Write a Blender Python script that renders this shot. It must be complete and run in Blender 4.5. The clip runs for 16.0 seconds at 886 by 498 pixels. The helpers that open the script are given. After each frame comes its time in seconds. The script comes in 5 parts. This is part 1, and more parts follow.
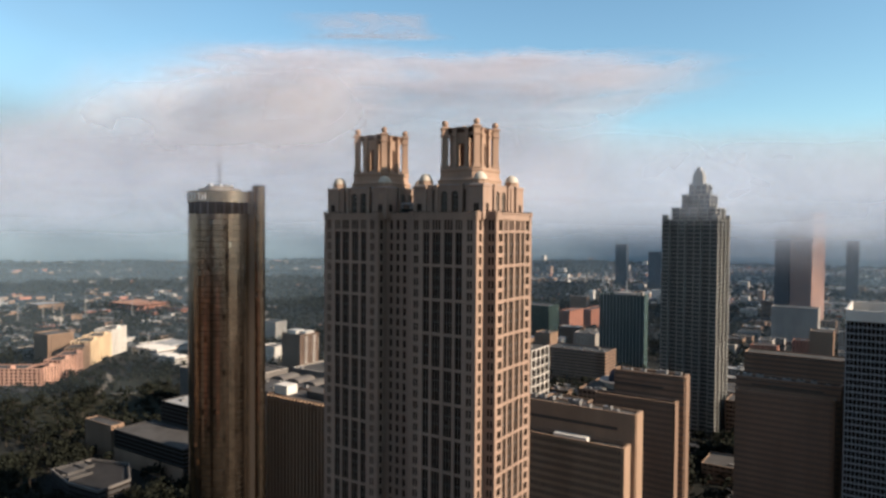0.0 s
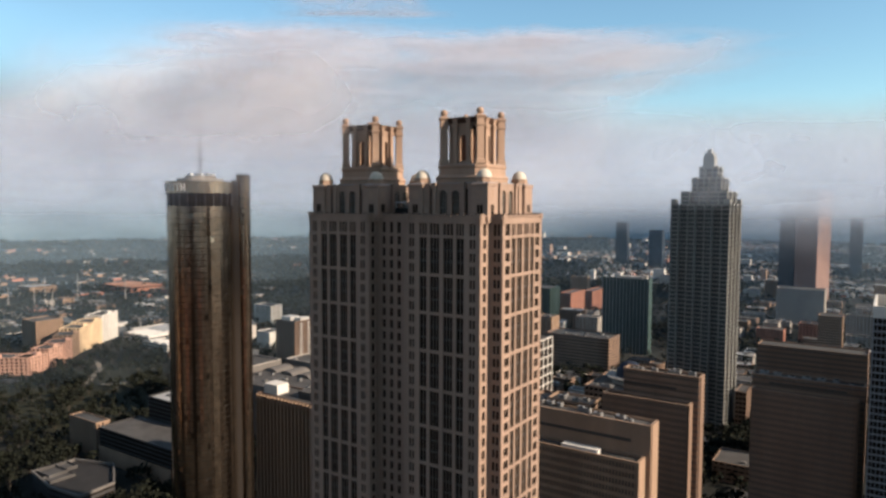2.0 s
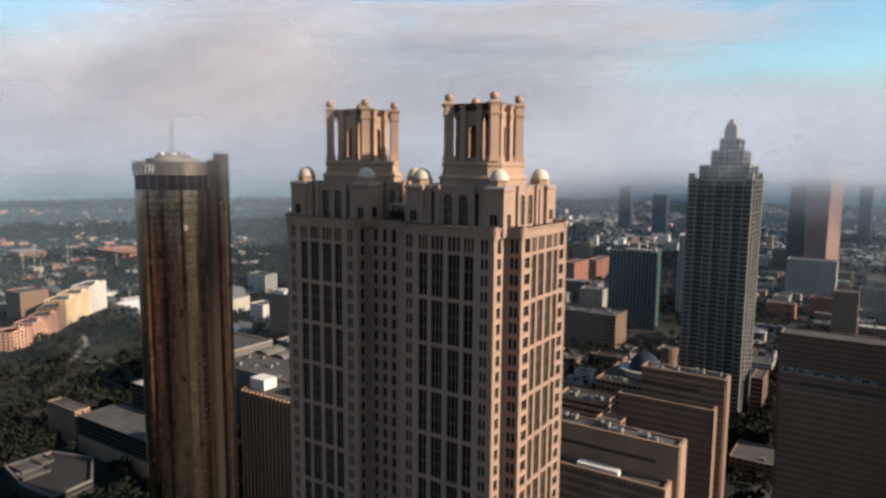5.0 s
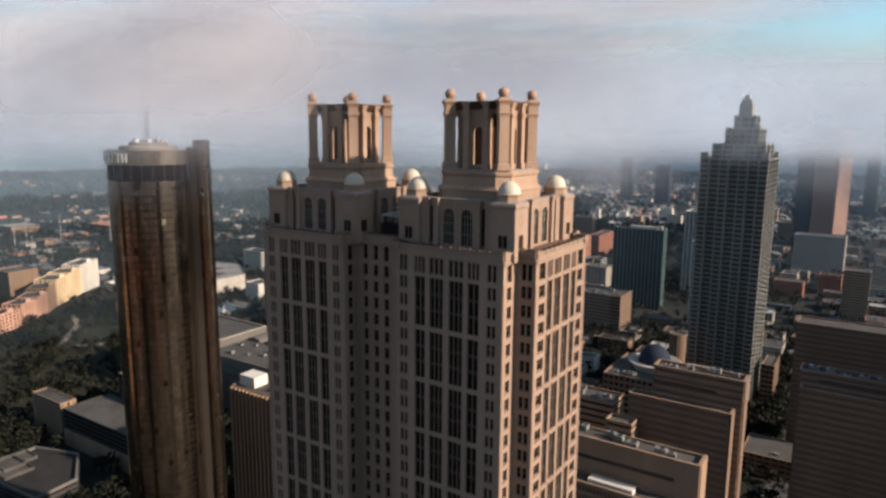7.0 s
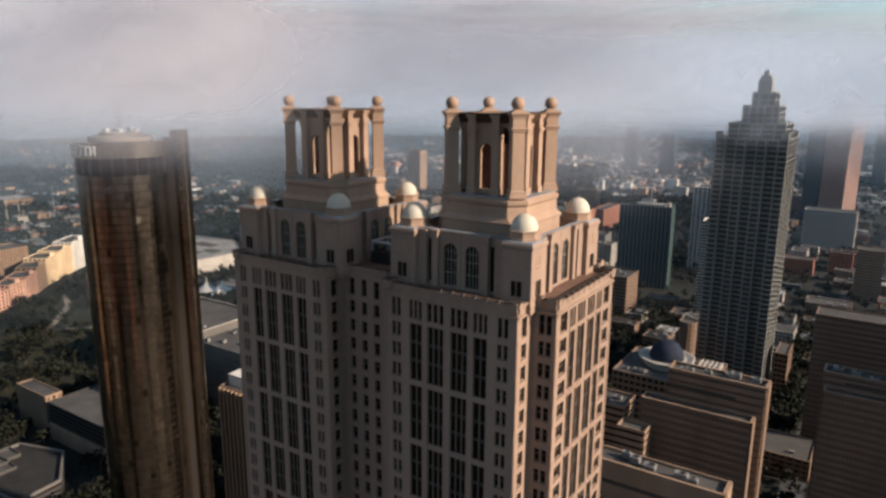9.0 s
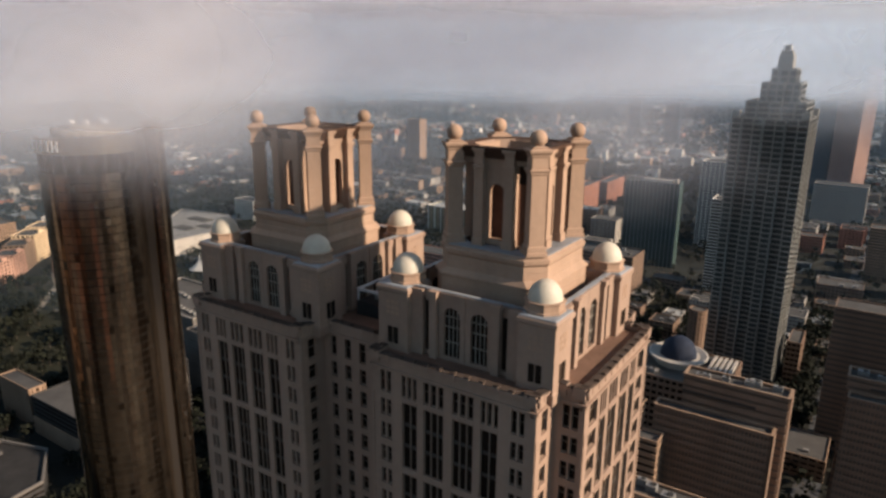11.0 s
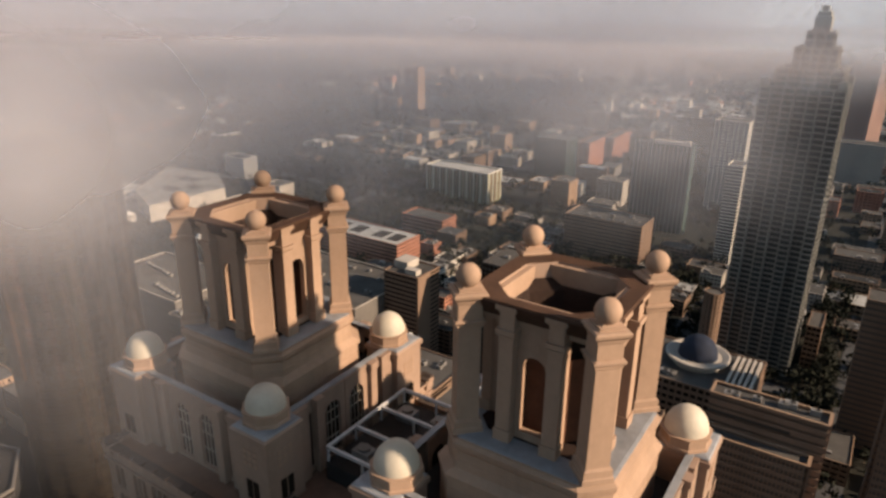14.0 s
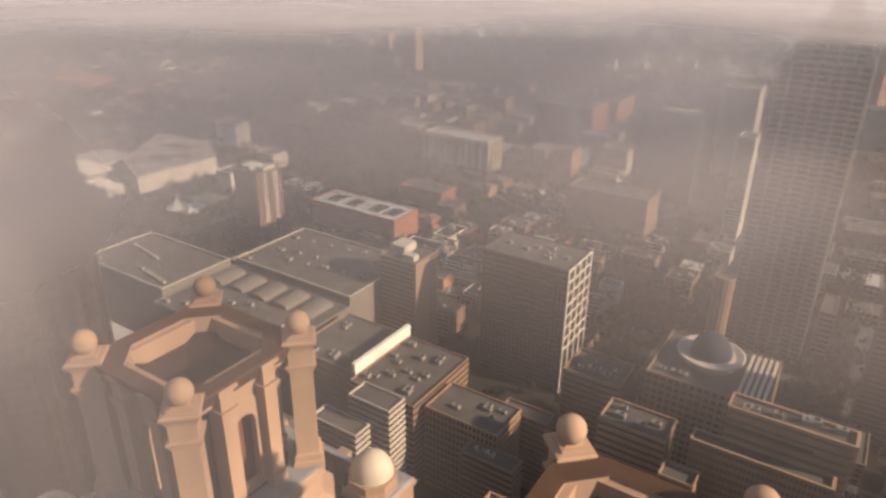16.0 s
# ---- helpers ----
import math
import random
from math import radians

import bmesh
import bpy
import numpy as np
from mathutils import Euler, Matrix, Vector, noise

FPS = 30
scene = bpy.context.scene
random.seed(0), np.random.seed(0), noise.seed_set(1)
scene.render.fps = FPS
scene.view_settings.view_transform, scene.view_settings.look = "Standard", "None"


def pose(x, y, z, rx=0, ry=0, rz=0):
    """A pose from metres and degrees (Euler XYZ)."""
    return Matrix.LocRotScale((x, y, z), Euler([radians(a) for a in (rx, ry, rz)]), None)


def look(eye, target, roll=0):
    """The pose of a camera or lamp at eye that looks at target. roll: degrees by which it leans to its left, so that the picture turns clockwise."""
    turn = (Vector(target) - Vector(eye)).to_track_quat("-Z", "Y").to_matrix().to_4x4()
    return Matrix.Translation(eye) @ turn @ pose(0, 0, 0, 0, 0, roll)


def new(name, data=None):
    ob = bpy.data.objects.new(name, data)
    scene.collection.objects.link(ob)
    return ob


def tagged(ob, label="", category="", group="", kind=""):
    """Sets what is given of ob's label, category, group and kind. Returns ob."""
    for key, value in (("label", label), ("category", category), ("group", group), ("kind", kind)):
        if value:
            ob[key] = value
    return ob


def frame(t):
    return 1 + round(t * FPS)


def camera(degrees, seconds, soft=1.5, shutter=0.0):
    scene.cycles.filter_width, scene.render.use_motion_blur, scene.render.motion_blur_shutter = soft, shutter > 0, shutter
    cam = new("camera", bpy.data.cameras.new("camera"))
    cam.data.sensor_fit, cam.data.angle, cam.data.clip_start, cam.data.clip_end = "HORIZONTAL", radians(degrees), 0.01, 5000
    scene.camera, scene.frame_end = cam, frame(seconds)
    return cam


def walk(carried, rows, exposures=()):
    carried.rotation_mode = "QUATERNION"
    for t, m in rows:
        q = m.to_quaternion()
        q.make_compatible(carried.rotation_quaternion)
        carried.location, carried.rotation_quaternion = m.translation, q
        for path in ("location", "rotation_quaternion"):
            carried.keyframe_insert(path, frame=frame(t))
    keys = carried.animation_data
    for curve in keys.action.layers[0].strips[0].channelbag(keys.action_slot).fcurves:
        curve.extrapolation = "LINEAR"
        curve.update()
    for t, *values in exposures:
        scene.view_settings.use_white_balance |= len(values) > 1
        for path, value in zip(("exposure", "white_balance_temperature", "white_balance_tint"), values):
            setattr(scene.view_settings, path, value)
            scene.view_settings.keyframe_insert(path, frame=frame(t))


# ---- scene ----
cam = camera(66.0, 16.0, soft=2.8)
scene.cycles.transparent_max_bounces = 40
EXPOSURE = 1.2
PATH = [
    (0, (0.989, -1.135, 197.232), (-0.115, 0.532, 197.172), 0.4),
    (0.5, (-2.889, 4.915, 199.419), (-3.994, 6.581, 199.344), 0.2),
    (1, (-7.312, 11.52, 201.89), (-8.414, 13.187, 201.799), 0.2),
    (1.5, (-11.122, 17.075, 204.082), (-12.222, 18.742, 203.971), 0.1),
    (2, (-15.313, 22.995, 206.383), (-16.411, 24.662, 206.252), 0.2),
    (2.5, (-19.029, 28.141, 208.364), (-20.126, 29.807, 208.214), 0.3),
    (3, (-23.287, 34.12, 210.595), (-24.383, 35.784, 210.424), 0.3),
    (3.5, (-27.018, 39.361, 212.565), (-28.112, 41.024, 212.375), 0.3),
    (4, (-31.389, 45.424, 214.682), (-32.481, 47.086, 214.472), 0.4),
    (6.5, (-50.151, 73.06, 225.555), (-51.234, 74.711, 225.238), 0.4),
    (7, (-54.228, 79.183, 227.923), (-55.308, 80.831, 227.581), 0.4),
    (7.5, (-57.729, 84.512, 230.073), (-58.807, 86.157, 229.709), 0.4),
    (8, (-61.846, 90.81, 232.507), (-62.922, 92.45, 232.118), 0.4),
    (8.5, (-65.446, 96.297, 234.735), (-66.519, 97.933, 234.322), 0.4),
    (9, (-69.629, 102.635, 237.317), (-70.7, 104.266, 236.879), 0.4),
    (11.5, (-88.92, 131.536, 248.925), (-89.971, 133.141, 248.362), 0.5),
    (12, (-93.162, 137.658, 251.403), (-94.208, 139.258, 250.814), 0.5),
    (12.5, (-96.824, 143.044, 253.539), (-97.865, 144.637, 252.925), 0.5),
    (13, (-101.092, 149.26, 255.98), (-102.127, 150.847, 255.339), 0.6),
    (13.5, (-104.902, 154.592, 258.099), (-105.931, 156.173, 257.432), 0.7),
    (14, (-109.133, 160.751, 260.591), (-110.156, 162.322, 259.896), 0.7),
    (14.5, (-112.93, 166.118, 262.693), (-113.946, 167.682, 261.97), 0.8),
    (15, (-117.18, 172.426, 265.185), (-118.189, 173.979, 264.431), 0.9),
    (15.5, (-120.728, 177.952, 267.288), (-121.73, 179.497, 266.508), 0.7),
    (16, (-124.906, 184.522, 269.841), (-125.899, 186.056, 269.028), 0.7),
]
walk(cam, [(t, look(eye, target, roll)) for t, eye, target, roll in PATH],
     exposures=[(0.0, EXPOSURE - 0.04, 6200, 9), (8.0, EXPOSURE - 0.12, 6150, 9), (13.0, EXPOSURE - 0.20, 6850, 12), (16.0, EXPOSURE - 0.16, 7400, 14)])
# ---- world and sun ----
SUN_EL, SUN_AZ = 25.0, 11.0          # degrees above the horizon, degrees north of +x
sky_world = bpy.data.worlds.new("morning_sky")
scene.world = sky_world
sky_world.use_nodes = True
wn = sky_world.node_tree
sky_tex = wn.nodes.new("ShaderNodeTexSky")
sky_tex.sky_type, sky_tex.sun_disc = "NISHITA", False
sky_tex.sun_elevation, sky_tex.sun_rotation = radians(SUN_EL), radians(90 - SUN_AZ)
sky_tex.air_density, sky_tex.dust_density, sky_tex.ozone_density = 1.0, 0.4, 1.0
clear_sky = wn.nodes["Background"]
clear_sky.inputs["Strength"].default_value = 0.080
sky_tint = wn.nodes.new("ShaderNodeMix")
sky_tint.data_type, sky_tint.blend_type = "RGBA", "MULTIPLY"
sky_tint.inputs[0].default_value, sky_tint.inputs[7].default_value = 1.0, (0.84, 1.0, 0.97, 1)
wn.links.new(sky_tex.outputs[0], sky_tint.inputs[6]), wn.links.new(sky_tint.outputs[2], clear_sky.inputs[0])
# broken morning cloud: thicker towards the horizon and to the west, warm and brighter round the sun
SUN_DIR = Vector((math.cos(radians(SUN_EL)) * math.cos(radians(SUN_AZ)), math.cos(radians(SUN_EL)) * math.sin(radians(SUN_AZ)), math.sin(radians(SUN_EL))))


def world_node(kind, **inputs):
    n = wn.nodes.new(kind)
    for k, v in inputs.items():
        n.inputs[k.replace("_", " ")].default_value = v
    return n


def world_math(kind, a, b=None):
    n = wn.nodes.new("ShaderNodeMath")
    n.operation = kind
    for i, v in enumerate((a, b)):
        if isinstance(v, float):
            n.inputs[i].default_value = v
        elif v is not None:
            wn.links.new(v, n.inputs[i])
    return n.outputs[0]


def world_dot(way):
    n = wn.nodes.new("ShaderNodeVectorMath")
    n.operation = "DOT_PRODUCT"
    n.inputs[1].default_value = way
    wn.links.new(w_dir.outputs["Generated"], n.inputs[0])
    return n.outputs["Value"]


def world_range(value, lo, hi, to_lo, to_hi):
    n = world_node("ShaderNodeMapRange", From_Min=lo, From_Max=hi, To_Min=to_lo, To_Max=to_hi)
    n.interpolation_type = "SMOOTHSTEP"
    wn.links.new(value, n.inputs["Value"])
    return n.outputs[0]


w_dir = wn.nodes.new("ShaderNodeTexCoord")
w_map = world_node("ShaderNodeMapping", Scale=(1.0, 1.0, 1.8), Location=(0.35, 0.1, 0.2), Rotation=(0.0, 0.35, 0.2))
w_noise = world_node("ShaderNodeTexNoise", Scale=2.3, Detail=3.0, Roughness=0.45)
wn.links.new(w_dir.outputs["Generated"], w_map.inputs["Vector"]), wn.links.new(w_map.outputs[0], w_noise.inputs["Vector"])
w_wisp = world_math("ADD", world_math("MULTIPLY", w_noise.outputs[0], 0.7), 0.13)
w_low = world_range(world_dot((0, 0, 1)), 0.02, 0.24, 0.40, -0.15)
w_west = world_math("MULTIPLY", world_range(world_dot((0.833, 0.553, 0)), -0.50, 0.15, 0.02, -0.36), world_range(world_dot((0, 0, 1)), 0.05, 0.20, 0.0, 1.0))
w_high = world_range(world_dot((0, 0, 1)), 0.40, 0.75, 0.0, 0.14)
w_fac = world_range(world_math("ADD", world_math("ADD", world_math("ADD", w_wisp, w_low), w_west), w_high), 0.28, 0.86, 0.0, 1.0)
w_glow = world_range(world_dot(SUN_DIR), -0.35, 1.0, 0.0, 1.0)
w_warm = wn.nodes.new("ShaderNodeMix")
w_warm.data_type = "RGBA"
w_warm.inputs[6].default_value, w_warm.inputs[7].default_value = (0.96, 0.955, 0.98, 1), (1.0, 0.80, 0.62, 1)
wn.links.new(w_glow, w_warm.inputs[0])
w_cloud = wn.nodes.new("ShaderNodeBackground")
wn.links.new(w_warm.outputs[2], w_cloud.inputs["Color"])
w_aureole = world_range(world_dot(SUN_DIR), 0.78, 1.0, 0.0, 0.5)
wn.links.new(world_math("ADD", world_math("ADD", world_math("MULTIPLY", w_glow, 0.22), w_aureole), 0.132), w_cloud.inputs["Strength"])
w_mix = wn.nodes.new("ShaderNodeMixShader")
wn.links.new(w_fac, w_mix.inputs[0]), wn.links.new(clear_sky.outputs[0], w_mix.inputs[1]), wn.links.new(w_cloud.outputs[0], w_mix.inputs[2])
wn.links.new(w_mix.outputs[0], wn.nodes["World Output"].inputs["Surface"])
sun = new("sun", bpy.data.lights.new("sun", "SUN"))
sun.data.energy, sun.data.angle, sun.data.color = 5.0, radians(1.6), (1.0, 0.82, 0.64)
sun.matrix_world = look((math.cos(radians(SUN_AZ)), math.sin(radians(SUN_AZ)), math.tan(radians(SUN_EL))), (0, 0, 0))


# ---- materials ----
def nodes_of(name):
    m = bpy.data.materials.new(name)
    m.use_nodes = True
    nt = m.node_tree
    return m, nt, nt.nodes["Principled BSDF"]


def put(nt, kind, **inputs):
    n = nt.nodes.new(kind)
    for k, v in inputs.items():
        n.inputs[k.replace("_", " ")].default_value = v
    return n


def surface(name, col, rough=0.8, metal=0.0, var=0.25, scale=0.08, fine=1.5, bump=0.15, tint=None, each=0.0, streak=False):
    """A weathered surface: broad stains and fine grain, with an own shade for each object or island if each > 0."""
    m, nt, bs = nodes_of(name)
    L = nt.links.new
    pos = nt.nodes.new("ShaderNodeNewGeometry")
    vec = pos.outputs["Position"]
    if streak:
        mp = put(nt, "ShaderNodeMapping", Scale=(1.0, 1.0, 0.12))
        L(vec, mp.inputs["Vector"])
        vec = mp.outputs[0]
    broad = put(nt, "ShaderNodeTexNoise", Scale=scale, Detail=5.0, Roughness=0.6)
    grain = put(nt, "ShaderNodeTexNoise", Scale=fine, Detail=4.0, Roughness=0.65)
    L(vec, broad.inputs["Vector"]), L(pos.outputs["Position"], grain.inputs["Vector"])
    both = nt.nodes.new("ShaderNodeMath")
    both.operation = "MULTIPLY_ADD"
    both.inputs[1].default_value = 0.45
    L(grain.outputs[0], both.inputs[0]), L(broad.outputs[0], both.inputs[2])
    ramp = put(nt, "ShaderNodeMapRange", From_Min=0.45, From_Max=1.0, To_Min=0.0, To_Max=1.0)
    L(both.outputs[0], ramp.inputs["Value"])
    mix = nt.nodes.new("ShaderNodeMix")
    mix.data_type = "RGBA"
    a = [c * (1 - var) for c in col]
    b = tint or [min(1.0, c * (1 + var)) for c in col]
    mix.inputs[6].default_value, mix.inputs[7].default_value = (*a, 1), (*b, 1)
    L(ramp.outputs[0], mix.inputs[0])
    out = mix.outputs[2]
    if each:
        if each > 0:
            src = nt.nodes.new("ShaderNodeObjectInfo").outputs["Random"]
        else:
            src = pos.outputs["Random Per Island"]
        hsv = nt.nodes.new("ShaderNodeHueSaturation")
        rng = put(nt, "ShaderNodeMapRange", To_Min=1 - abs(each), To_Max=1 + abs(each))
        L(src, rng.inputs["Value"]), L(rng.outputs[0], hsv.inputs["Value"]), L(out, hsv.inputs["Color"])
        out = hsv.outputs[0]
    L(out, bs.inputs["Base Color"])
    bs.inputs["Roughness"].default_value, bs.inputs["Metallic"].default_value = rough, metal
    if rough >= 0.8:
        bs.inputs["Specular IOR Level"].default_value = 0.15
    if bump:
        bp = put(nt, "ShaderNodeBump", Strength=bump, Distance=0.08)
        L(grain.outputs[0], bp.inputs["Height"]), L(bp.outputs[0], bs.inputs["Normal"])
    return m


def glazing(name, col, rough=0.06, metal=0.0, wobble=0.02, each=0.3, streak=0.0):
    """Reflecting window glass, slightly uneven from pane to pane. streak paints upright reflections into its colour."""
    m, nt, bs = nodes_of(name)
    L = nt.links.new
    pos = nt.nodes.new("ShaderNodeNewGeometry")
    grain = put(nt, "ShaderNodeTexNoise", Scale=0.22, Detail=2.0)
    L(pos.outputs["Position"], grain.inputs["Vector"])
    rng = put(nt, "ShaderNodeMapRange", To_Min=1 - each, To_Max=1 + each)
    hsv = nt.nodes.new("ShaderNodeHueSaturation")
    hsv.inputs["Color"].default_value = (*col, 1)
    L(pos.outputs["Random Per Island"], rng.inputs["Value"]), L(rng.outputs[0], hsv.inputs["Value"])
    tone = hsv.outputs[0]
    if streak:
        mp = put(nt, "ShaderNodeMapping", Scale=(0.55, 0.55, 0.012))
        sn = put(nt, "ShaderNodeTexNoise", Scale=1.0, Detail=4.0, Roughness=0.65)
        sr = put(nt, "ShaderNodeMapRange", From_Min=0.35, From_Max=0.68, To_Min=1 - streak, To_Max=1 + streak * 1.5)
        h2 = nt.nodes.new("ShaderNodeHueSaturation")
        L(pos.outputs["Position"], mp.inputs["Vector"]), L(mp.outputs[0], sn.inputs["Vector"]), L(sn.outputs[0], sr.inputs["Value"])
        L(sr.outputs[0], h2.inputs["Value"]), L(tone, h2.inputs["Color"])
        tone = h2.outputs[0]
    L(tone, bs.inputs["Base Color"])
    bp = put(nt, "ShaderNodeBump", Strength=wobble, Distance=1.0)
    L(grain.outputs[0], bp.inputs["Height"]), L(bp.outputs[0], bs.inputs["Normal"])
    bs.inputs["Roughness"].default_value, bs.inputs["Metallic"].default_value = rough, metal
    return m


granite = surface("rose_granite", (0.222, 0.144, 0.101), 0.75, var=0.22, scale=0.10, fine=0.9, bump=0.25, streak=True)
granite_light = surface("buff_limestone", (0.27, 0.178, 0.124), 0.8, var=0.2, scale=0.2, fine=1.2, bump=0.2, streak=True)
ledge_lead = surface("weathered_lead_flashing", (0.17, 0.175, 0.185), 0.55, var=0.3, scale=0.3, bump=0.2)
dome_white = surface("painted_dome_shell", (0.38, 0.33, 0.26), 0.65, var=0.12, scale=0.4, fine=2.5, bump=0.1)
coping_brown = surface("brown_coping_slate", (0.048, 0.034, 0.027), 0.85, var=0.35, scale=0.3, fine=2.0, bump=0.3)
terrace_brown = surface("brown_terrace_paving", (0.115, 0.066, 0.045), 0.9, var=0.35, scale=0.2, fine=1.5, bump=0.3)
window_bar = surface("grey_painted_window_bar", (0.24, 0.205, 0.165), 0.6, var=0.15)
pale_bar = surface("bronze_glazing_bar", (0.15, 0.105, 0.075), 0.6, var=0.2)
rust_brown = surface("rusty_brown_roofing", (0.052, 0.027, 0.017), 0.9, var=0.35, scale=0.25, fine=2.0, bump=0.3)
# near-black tone puts the shade inside the crowns into the colour
well_dark = surface("shaded_brown_well", (0.022, 0.013, 0.010), 0.95, var=0.4, scale=0.25, fine=2.0, bump=0.3)
terracotta = surface("terracotta_render", (0.105, 0.046, 0.027), 0.9, var=0.3, scale=0.3, fine=2.0, bump=0.2)
roof_dark = surface("dark_roof_membrane", (0.022, 0.020, 0.019), 0.9, var=0.4, scale=0.08, fine=0.8)
roof_grey = surface("grey_gravel_roof", (0.058, 0.053, 0.049), 0.95, var=0.35, scale=0.06, fine=0.7)
roof_pale = surface("pale_membrane_roof", (0.26, 0.25, 0.235), 0.8, var=0.3, scale=0.05, fine=0.5)
steel = surface("galvanised_steel", (0.14, 0.13, 0.12), 0.6, metal=0.0, var=0.25, scale=0.5)
white_metal = surface("white_painted_metal", (0.75, 0.73, 0.70), 0.5, var=0.12, scale=0.4)
glass_dark = glazing("dark_window_glass", (0.014, 0.0095, 0.007), 0.4)
glass_dark.node_tree.nodes["Principled BSDF"].inputs["Specular IOR Level"].default_value = 0.02
dark_spandrel = surface("dark_bronze_spandrel", (0.025, 0.021, 0.019), 0.5, var=0.2)
steel_glass = glazing("grey_green_glass", (0.034, 0.040, 0.038), 0.3, each=0.4)
slab_glass = glazing("brown_band_glass", (0.06, 0.038, 0.027), 0.45, each=0.3)
mullion_grey = surface("bronze_mullion", (0.085, 0.07, 0.058), 0.5, metal=0.3, var=0.2)
bronze_glass = glazing("bronze_mirror_glass", (0.29, 0.222, 0.165), 0.17, metal=0.975, wobble=0.03, each=0.22, streak=0.14)
# darker copy for some columns and odd panes
bronze_shade = glazing("dark_mirror_glass", (0.13, 0.094, 0.068), 0.14, metal=0.98, wobble=0.04, each=0.12, streak=0.3)
bronze_dark = glazing("dark_bronze_glass", (0.05, 0.042, 0.036), 0.18, metal=0.5, each=0.3)
bronze_band = surface("bronze_sign_band", (0.34, 0.27, 0.20), 0.22, metal=0.9, var=0.15)
tan_concrete = surface("tan_precast_concrete", (0.212, 0.138, 0.092), 0.85, var=0.2, scale=0.07, fine=0.8, streak=True)
brown_concrete = surface("brown_precast_concrete", (0.15, 0.097, 0.068), 0.85, var=0.2, scale=0.07, fine=0.8, streak=True)
grey_granite = surface("grey_polished_granite", (0.195, 0.182, 0.16), 0.55, var=0.25, scale=0.06, fine=0.7, streak=True)
pale_concrete = surface("pale_concrete", (0.29, 0.255, 0.22), 0.85, var=0.22, scale=0.06, fine=0.7, streak=True)
white_wall = surface("white_render", (0.46, 0.42, 0.37), 0.8, var=0.15, scale=0.06, fine=0.6, streak=True)
red_brick = surface("red_brick_wall", (0.27, 0.12, 0.08), 0.9, var=0.25, scale=0.1, fine=0.8)
green_glass = glazing("green_curtain_glass", (0.05, 0.075, 0.07), 0.15, metal=0.3, each=0.25)
blue_glass = glazing("blue_grey_glass", (0.045, 0.055, 0.07), 0.2, metal=0.3, each=0.25)
asphalt = surface("street_asphalt", (0.05, 0.05, 0.052), 0.9, var=0.3, scale=0.05, fine=0.6)
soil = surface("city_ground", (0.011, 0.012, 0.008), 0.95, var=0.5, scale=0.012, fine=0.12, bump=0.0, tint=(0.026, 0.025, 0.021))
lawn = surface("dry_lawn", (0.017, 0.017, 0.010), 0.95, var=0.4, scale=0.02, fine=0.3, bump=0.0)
path_sand = surface("sandy_path", (0.16, 0.135, 0.105), 0.95, var=0.2)
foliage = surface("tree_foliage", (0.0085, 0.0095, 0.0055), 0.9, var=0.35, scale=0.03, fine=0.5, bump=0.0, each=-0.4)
bark = surface("tree_bark", (0.10, 0.075, 0.055), 0.95, var=0.3)


# ---- shapes ----
WORLD = {}


def thing(name, base, label, category, group="", kind=""):
    ob = new(name)
    ob.location = base
    WORLD[ob] = Matrix.Translation(base)
    return tagged(ob, label, category, group, kind)


def put_mesh(name, me, parent=None, m=None, label="", kind=""):
    ob = new(name, me)
    m = m or Matrix.Identity(4)
    WORLD[ob] = m
    ob.matrix_basis = m
    if parent:
        ob.parent = parent
        ob.matrix_parent_inverse = WORLD[parent].inverted()
    return tagged(ob, label, kind=kind)


def mesh_of(name, bm, *mats):
    me = bpy.data.meshes.new(name)
    bm.to_mesh(me)
    bm.free()
    for mt in mats:
        me.materials.append(mt)
    return me


def part(name, bm, mats, parent=None, label="", m=None, kind=""):
    mats = mats if isinstance(mats, (list, tuple)) else [mats]
    return put_mesh(name, mesh_of(name, bm, *mats), parent, m, label, kind)


def box(bm, x0, x1, y0, y1, z0, z1, mi=0, faces="xXyYzZ"):
    v = [bm.verts.new((x, y, z)) for z in (z0, z1) for y in (y0, y1) for x in (x0, x1)]
    quads = {"z": (0, 2, 3, 1), "Z": (4, 5, 7, 6), "y": (0, 1, 5, 4), "Y": (2, 6, 7, 3), "x": (0, 4, 6, 2), "X": (1, 3, 7, 5)}
    for k in faces:
        bm.faces.new([v[i] for i in quads[k]]).material_index = mi
    return bm


def loft(bm, rings, mi=0, cap=True, bottom=False):
    """Joins closed rings of equal count, each a list of (x, y, z)."""
    rows = [[bm.verts.new(p) for p in r] for r in rings]
    n = len(rows[0])
    for a, b in zip(rows, rows[1:]):
        for i in range(n):
            bm.faces.new((a[i], a[(i + 1) % n], b[(i + 1) % n], b[i])).material_index = mi
    if cap:
        bm.faces.new(rows[-1]).material_index = mi
    if bottom:
        bm.faces.new(rows[0][::-1]).material_index = mi
    return rows


def square(cx, cy, h, z, ch=0.0, hy=None):
    """A square ring, with cut corners if ch > 0."""
    hy = hy or h
    if not ch:
        return [(cx - h, cy - hy, z), (cx + h, cy - hy, z), (cx + h, cy + hy, z), (cx - h, cy + hy, z)]
    return [(cx - h + ch, cy - hy, z), (cx + h - ch, cy - hy, z), (cx + h, cy - hy + ch, z), (cx + h, cy + hy - ch, z),
            (cx + h - ch, cy + hy, z), (cx - h + ch, cy + hy, z), (cx - h, cy + hy - ch, z), (cx - h, cy - hy + ch, z)]


def circle(cx, cy, r, z, n, turn=0.0):
    return [(cx + r * math.cos(turn + 2 * math.pi * i / n), cy + r * math.sin(turn + 2 * math.pi * i / n), z) for i in range(n)]


def ring_of(poly, z):
    return [(x, y, z) for x, y in poly]


